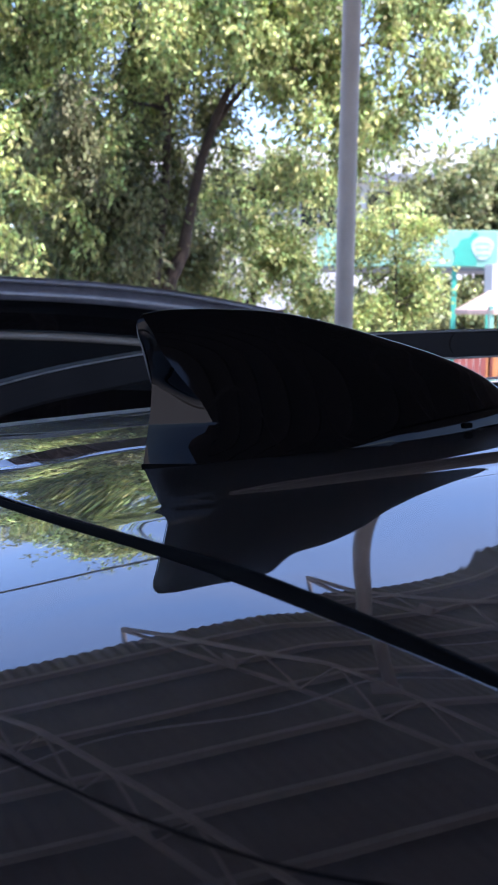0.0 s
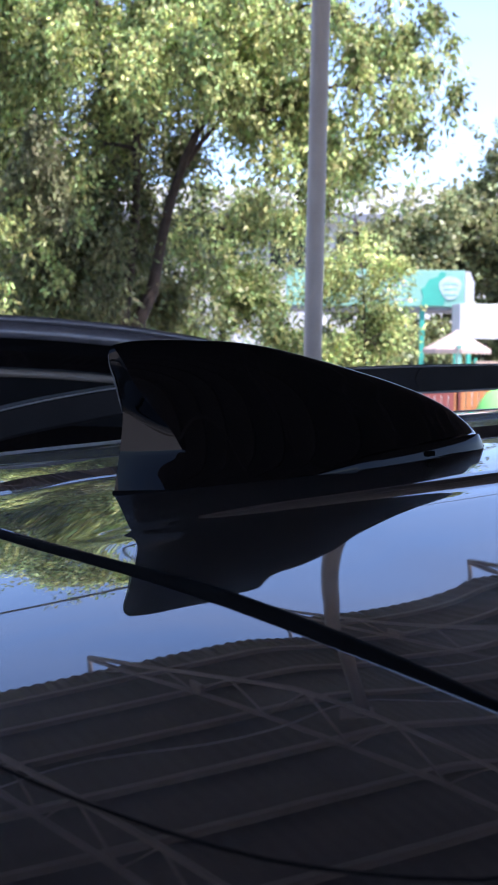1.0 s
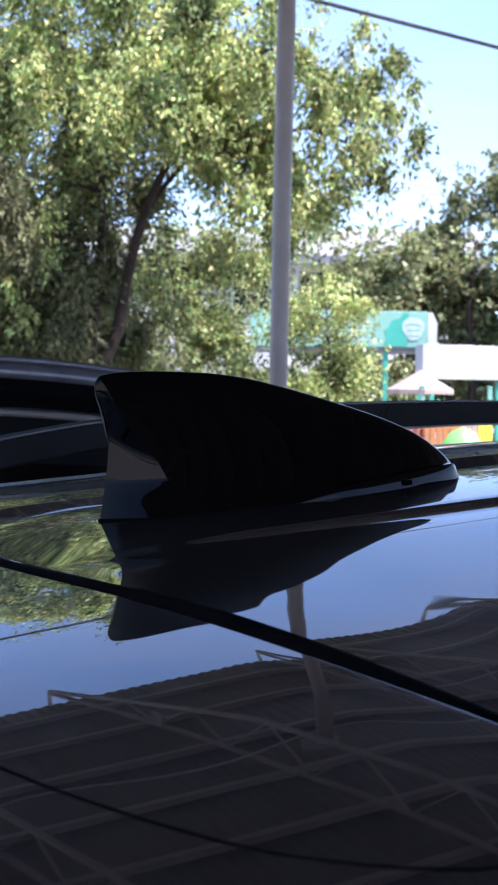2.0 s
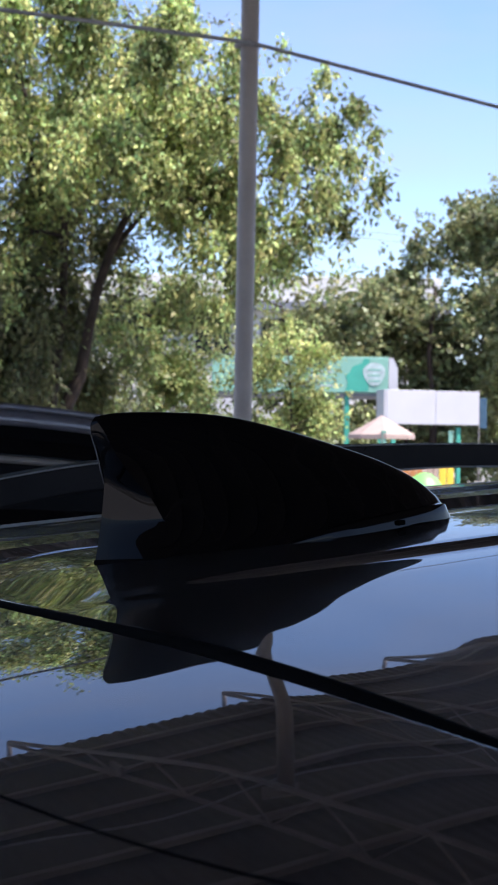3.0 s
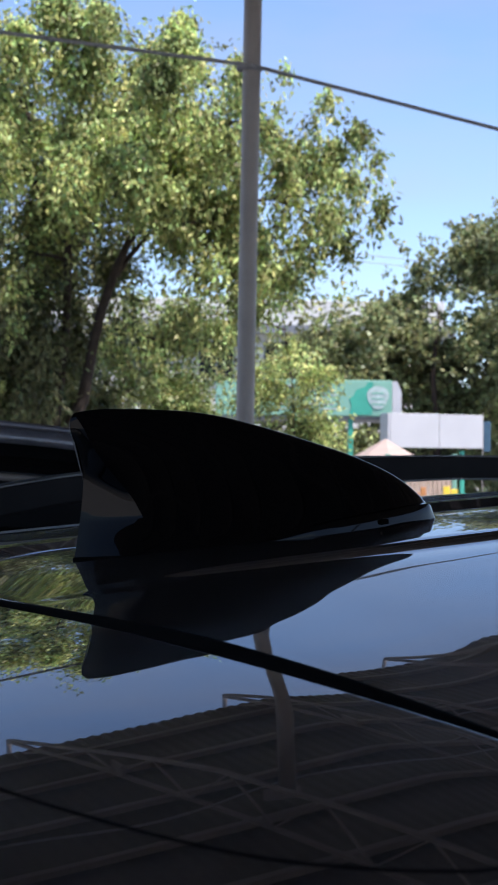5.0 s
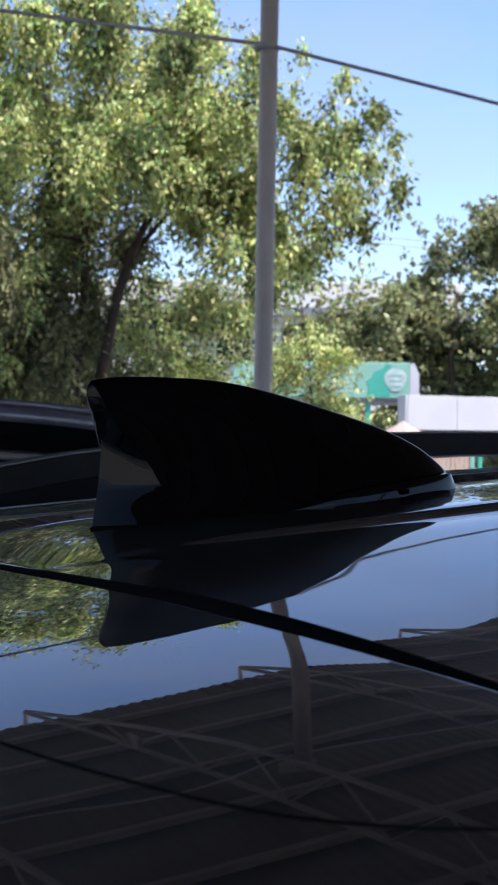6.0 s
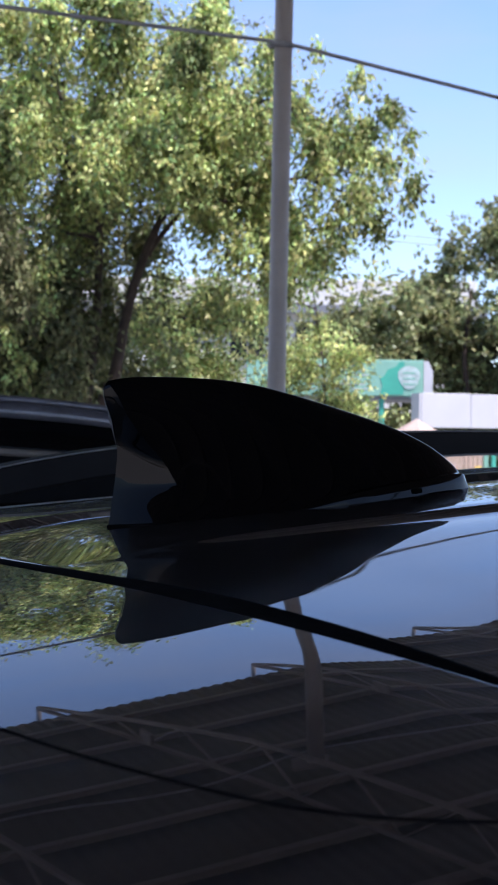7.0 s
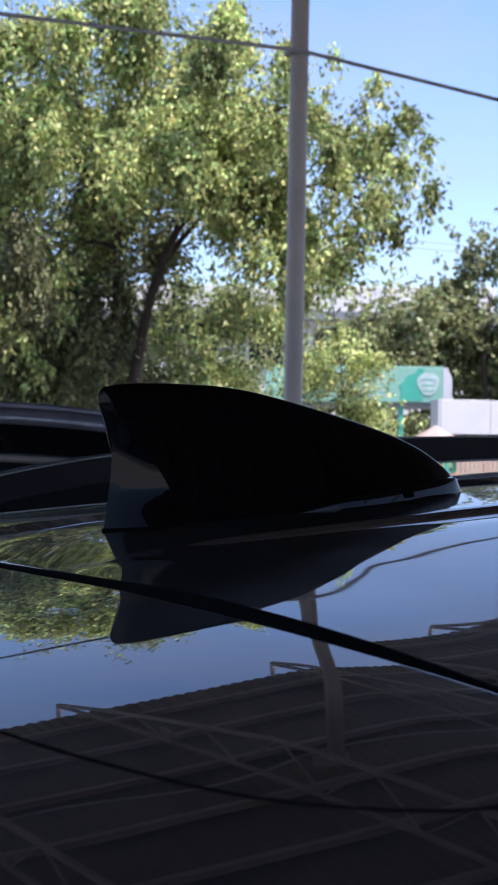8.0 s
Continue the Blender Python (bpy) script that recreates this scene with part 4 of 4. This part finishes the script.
# ---------------------------------------------------------------- kiosk with sign, parasol and play things
def plain(name, lo, hi, mat, parent, label="", bevel=0.01):
    bm = bmesh.new()
    box(bm, lo, hi, bevel)
    return part(name, bm, mat, parent, label)


KY = 35.0
kiosk = empty("kiosk", (2.80, KY, 0))
tagged(kiosk, "small teal kiosk with a mint and teal fascia sign", "kiosk")
sign = plain("fascia_sign", (-2.3, 0, 3.0), (2.1, 0.5, 3.90), MINT, kiosk, "pale mint fascia with teal field", 0.02)
bm = bmesh.new()
blob = [(1.02, 3.05), (1.30, 3.04), (1.60, 3.05), (1.62, 3.85), (1.50, 3.86), (1.42, 3.74), (1.20, 3.66), (1.12, 3.50), (1.02, 3.44), (1.08, 3.26)]
bm.faces.new([bm.verts.new((x, -0.012, z)) for x, z in blob])
part("sign_field", bm, TEAL, sign, "teal field of the sign")
bm = bmesh.new()
bmesh.ops.create_circle(bm, cap_ends=True, radius=0.29, segments=16, matrix=Matrix.Translation((1.74, -0.02, 3.47)) @ Matrix.Rotation(math.pi / 2, 4, "X"))
for v in bm.verts:
    v.co.x = 1.74 + (v.co.x - 1.74) * (0.95 + 0.12 * math.sin(9 * v.co.z))
part("sign_emblem", bm, EMBLEM, sign, "pale round emblem")
for k in range(3):
    plain("emblem_bar", (1.58, -0.026, 3.28 + 0.14 * k), (1.90, -0.0205, 3.32 + 0.14 * k), MINT, sign, "", 0.0)
for k in range(6):
    plain("sign_bar", (-0.75, -0.008, 3.16 + 0.115 * k), (0.72 - 0.08 * (k % 3), 0.0, 3.185 + 0.115 * k), WHITE, sign, "", 0.0)
bm = bmesh.new()
outline = [(2.105, 3.02), (2.335, 3.02), (2.335, 3.62), (2.22, 3.88), (2.105, 3.88)]
ends = [[bm.verts.new((x, y, z)) for x, z in outline] for y in (0.0, 0.6)]
for k in range(5):
    bm.faces.new((ends[0][k], ends[0][(k + 1) % 5], ends[1][(k + 1) % 5], ends[1][k]))
bm.faces.new(ends[0][::-1])
bm.faces.new(ends[1])
part("end_panel", bm, WHITE, kiosk, "white end panel with a cut corner")
for x in (-0.27, 1.08, 1.93):
    plain("post", (x - 0.06, 0.1, 0), (x + 0.06, 0.22, 3.0), TEAL, kiosk, "teal post")
plain("roof_slab", (-2.4, 0.1, 2.92), (2.2, 2.6, 3.0), ROOFGREY, kiosk)

board = empty("white_awning_box", (6.13, KY - 0.6, 0))
board.rotation_euler = (0, 0, radians(11))
tagged(board, "plain white box awning beside the kiosk", "awning")
plain("front_panel", (-1.42, 0, 2.22), (-0.155, 0.08, 3.06), WHITE, board, "", 0.01)
plain("front_panel", (-0.15, 0, 2.22), (0.99, 0.08, 3.05), WHITE, board, "", 0.01)
plain("side_panel", (-1.48, 0.01, 2.22), (-1.422, 0.60, 3.06), WHITE, board, "", 0.01)
for x in (-1.2, 0.5):
    plain("post", (x - 0.05, 0.1, 0), (x + 0.05, 0.2, 2.16), TEAL, board)

fence = empty("railing", (5.95, KY + 0.6, 0))
tagged(fence, "pale peach slatted railing behind the parasol", "railing")
for z in (0.25, 1.62):
    plain("rail", (-0.65, -0.02, z), (0.65, 0.02, z + 0.06), BEIGE, fence, "", 0.005)
for k in range(11):
    plain("slat", (-0.6 + 0.115 * k, -0.012, 0.32), (-0.500 + 0.115 * k, 0.012, 1.61), BEIGE, fence, "", 0.004)
for x in (-0.65, 0.65):
    plain("post", (x - 0.04, 0.03, 0), (x + 0.04, 0.11, 1.75), TEAL, fence, "teal post")

banner = empty("banner", (7.24, KY - 0.3, 0))
tagged(banner, "narrow blue cloth banner on a post beside the awning", "banner")
plain("pole", (-0.13, 0.02, 0), (-0.10, 0.05, 3.1), STEEL, banner)
plain("cloth", (-0.10, 0.025, 2.15), (0.08, 0.045, 2.9), BLUE, banner, "blue cloth", 0.006)

para = empty("parasol", (4.40, KY - 2.5, 0))
tagged(para, "faded pink canvas parasol by the kiosk", "parasol")
bm = bmesh.new()
tip = bm.verts.new((0, 0, 2.40))
rim = [bm.verts.new((0.78 * math.cos(k * math.pi / 4), 0.78 * math.sin(k * math.pi / 4), 1.95)) for k in range(8)]
hem = [bm.verts.new((0.78 * math.cos(k * math.pi / 4), 0.78 * math.sin(k * math.pi / 4), 1.85)) for k in range(8)]
for k in range(8):
    bm.faces.new((tip, rim[k], rim[(k + 1) % 8]))
    bm.faces.new((rim[k], hem[k], hem[(k + 1) % 8], rim[(k + 1) % 8]))
part("canvas", bm, PARASOL, para)
part("pole", tube([(0, 0, 0), (0, 0, 2.34)], 0.022, 8), WHITE, para)

for nm, mat, x, w, h, txt in (("red_play_panel", RED, 3.95, 0.45, 1.2, "red plastic play panel"), ("orange_play_panel", ORANGE, 4.7, 0.5, 1.3, "orange plastic play panel"),
                              ("yellow_play_panel", YELLOW, 5.74, 0.17, 1.32, "yellow plastic play panel")):
    o = empty(nm, (x, KY - 3.5, 0))
    tagged(o, txt + " standing by the kiosk", "play panel")
    n = max(2, round(w / 0.075))
    for k in range(n):
        a = -w + 2 * w * k / n
        plain("board", (a + 0.008, 0, 0.1), (a + 2 * w / n - 0.008, 0.05, h - 0.12 * ((k * 7) % 3) / 2), mat, o, "", 0.012)
    for z in (0.3, h - 0.3):
        plain("crossbar", (-w, 0.052, z), (w, 0.09, z + 0.07), mat, o, "", 0.01)
    for a in (-w, w - 0.06):
        plain("leg", (a, -0.1, 0), (a + 0.06, 0.2, 0.12), mat, o)
for x in (4.36, 5.88):
    o = empty("teal_post", (x, KY - 3.2, 0))
    tagged(o, "pale teal painted post beside the play panels", "post", group="teal posts")
    plain("shaft", (-0.05, -0.05, 0), (0.05, 0.05, 2.0), MINT, o, "", 0.01)
    plain("cap", (-0.06, -0.06, 2.001), (0.06, 0.06, 2.04), MINT, o, "", 0.01)
o = empty("play_tunnel", (5.12, KY - 4.2, 0))
tagged(o, "green plastic play dome by the kiosk", "play dome")
bm = bmesh.new()
bmesh.ops.create_icosphere(bm, subdivisions=3, radius=1.0)
for v in bm.verts:
    v.co = Vector((v.co.x * 0.62, v.co.y * 0.5, max(0.0, v.co.z) * 1.12))
part("shell", bm, GREEN, o, "", True)

lowwall = empty("low_white_wall", (-0.2, 40, 0))
tagged(lowwall, "low white rendered wall beyond the trees", "wall")
plain("wall", (-1.6, 0, 0), (1.5, 0.25, 3.1), WHITE, lowwall)

# thin overhead lines in the distance, between two poles
for x in (-30.0, 40.0):
    top = 12.9 - 0.09 * (x - 6)
    p = empty("utility_pole", (x, 70, 0))
    tagged(p, "slim grey concrete power pole in the distance", "power pole", group="power poles")
    part("shaft", tube([(0, 0.12, 0), (0, 0.12, top)], [0.14, 0.09], 10), PLASTER, p, "", True)
    for z in (0.3, 0.65):
        plain("insulator", (-0.06, -0.03, top - z - 0.05), (0.06, 0.05, top - z + 0.05), PLASTIC, p)
for k, z in enumerate((0.0, 0.35)):
    w = empty("overhead_line", (0, 70, 0))
    tagged(w, "thin overhead power line in the distance", "power line", group="overhead lines")
    pts = [Vector((-30 + 70 * j / 20, 0, 12.6 - z - 0.09 * (-36 + 70 * j / 20) + 0.0004 * ((j - 10) ** 2 - 100))) for j in range(21)]
    part("line", tube(pts, 0.02, 5), CABLE, w)
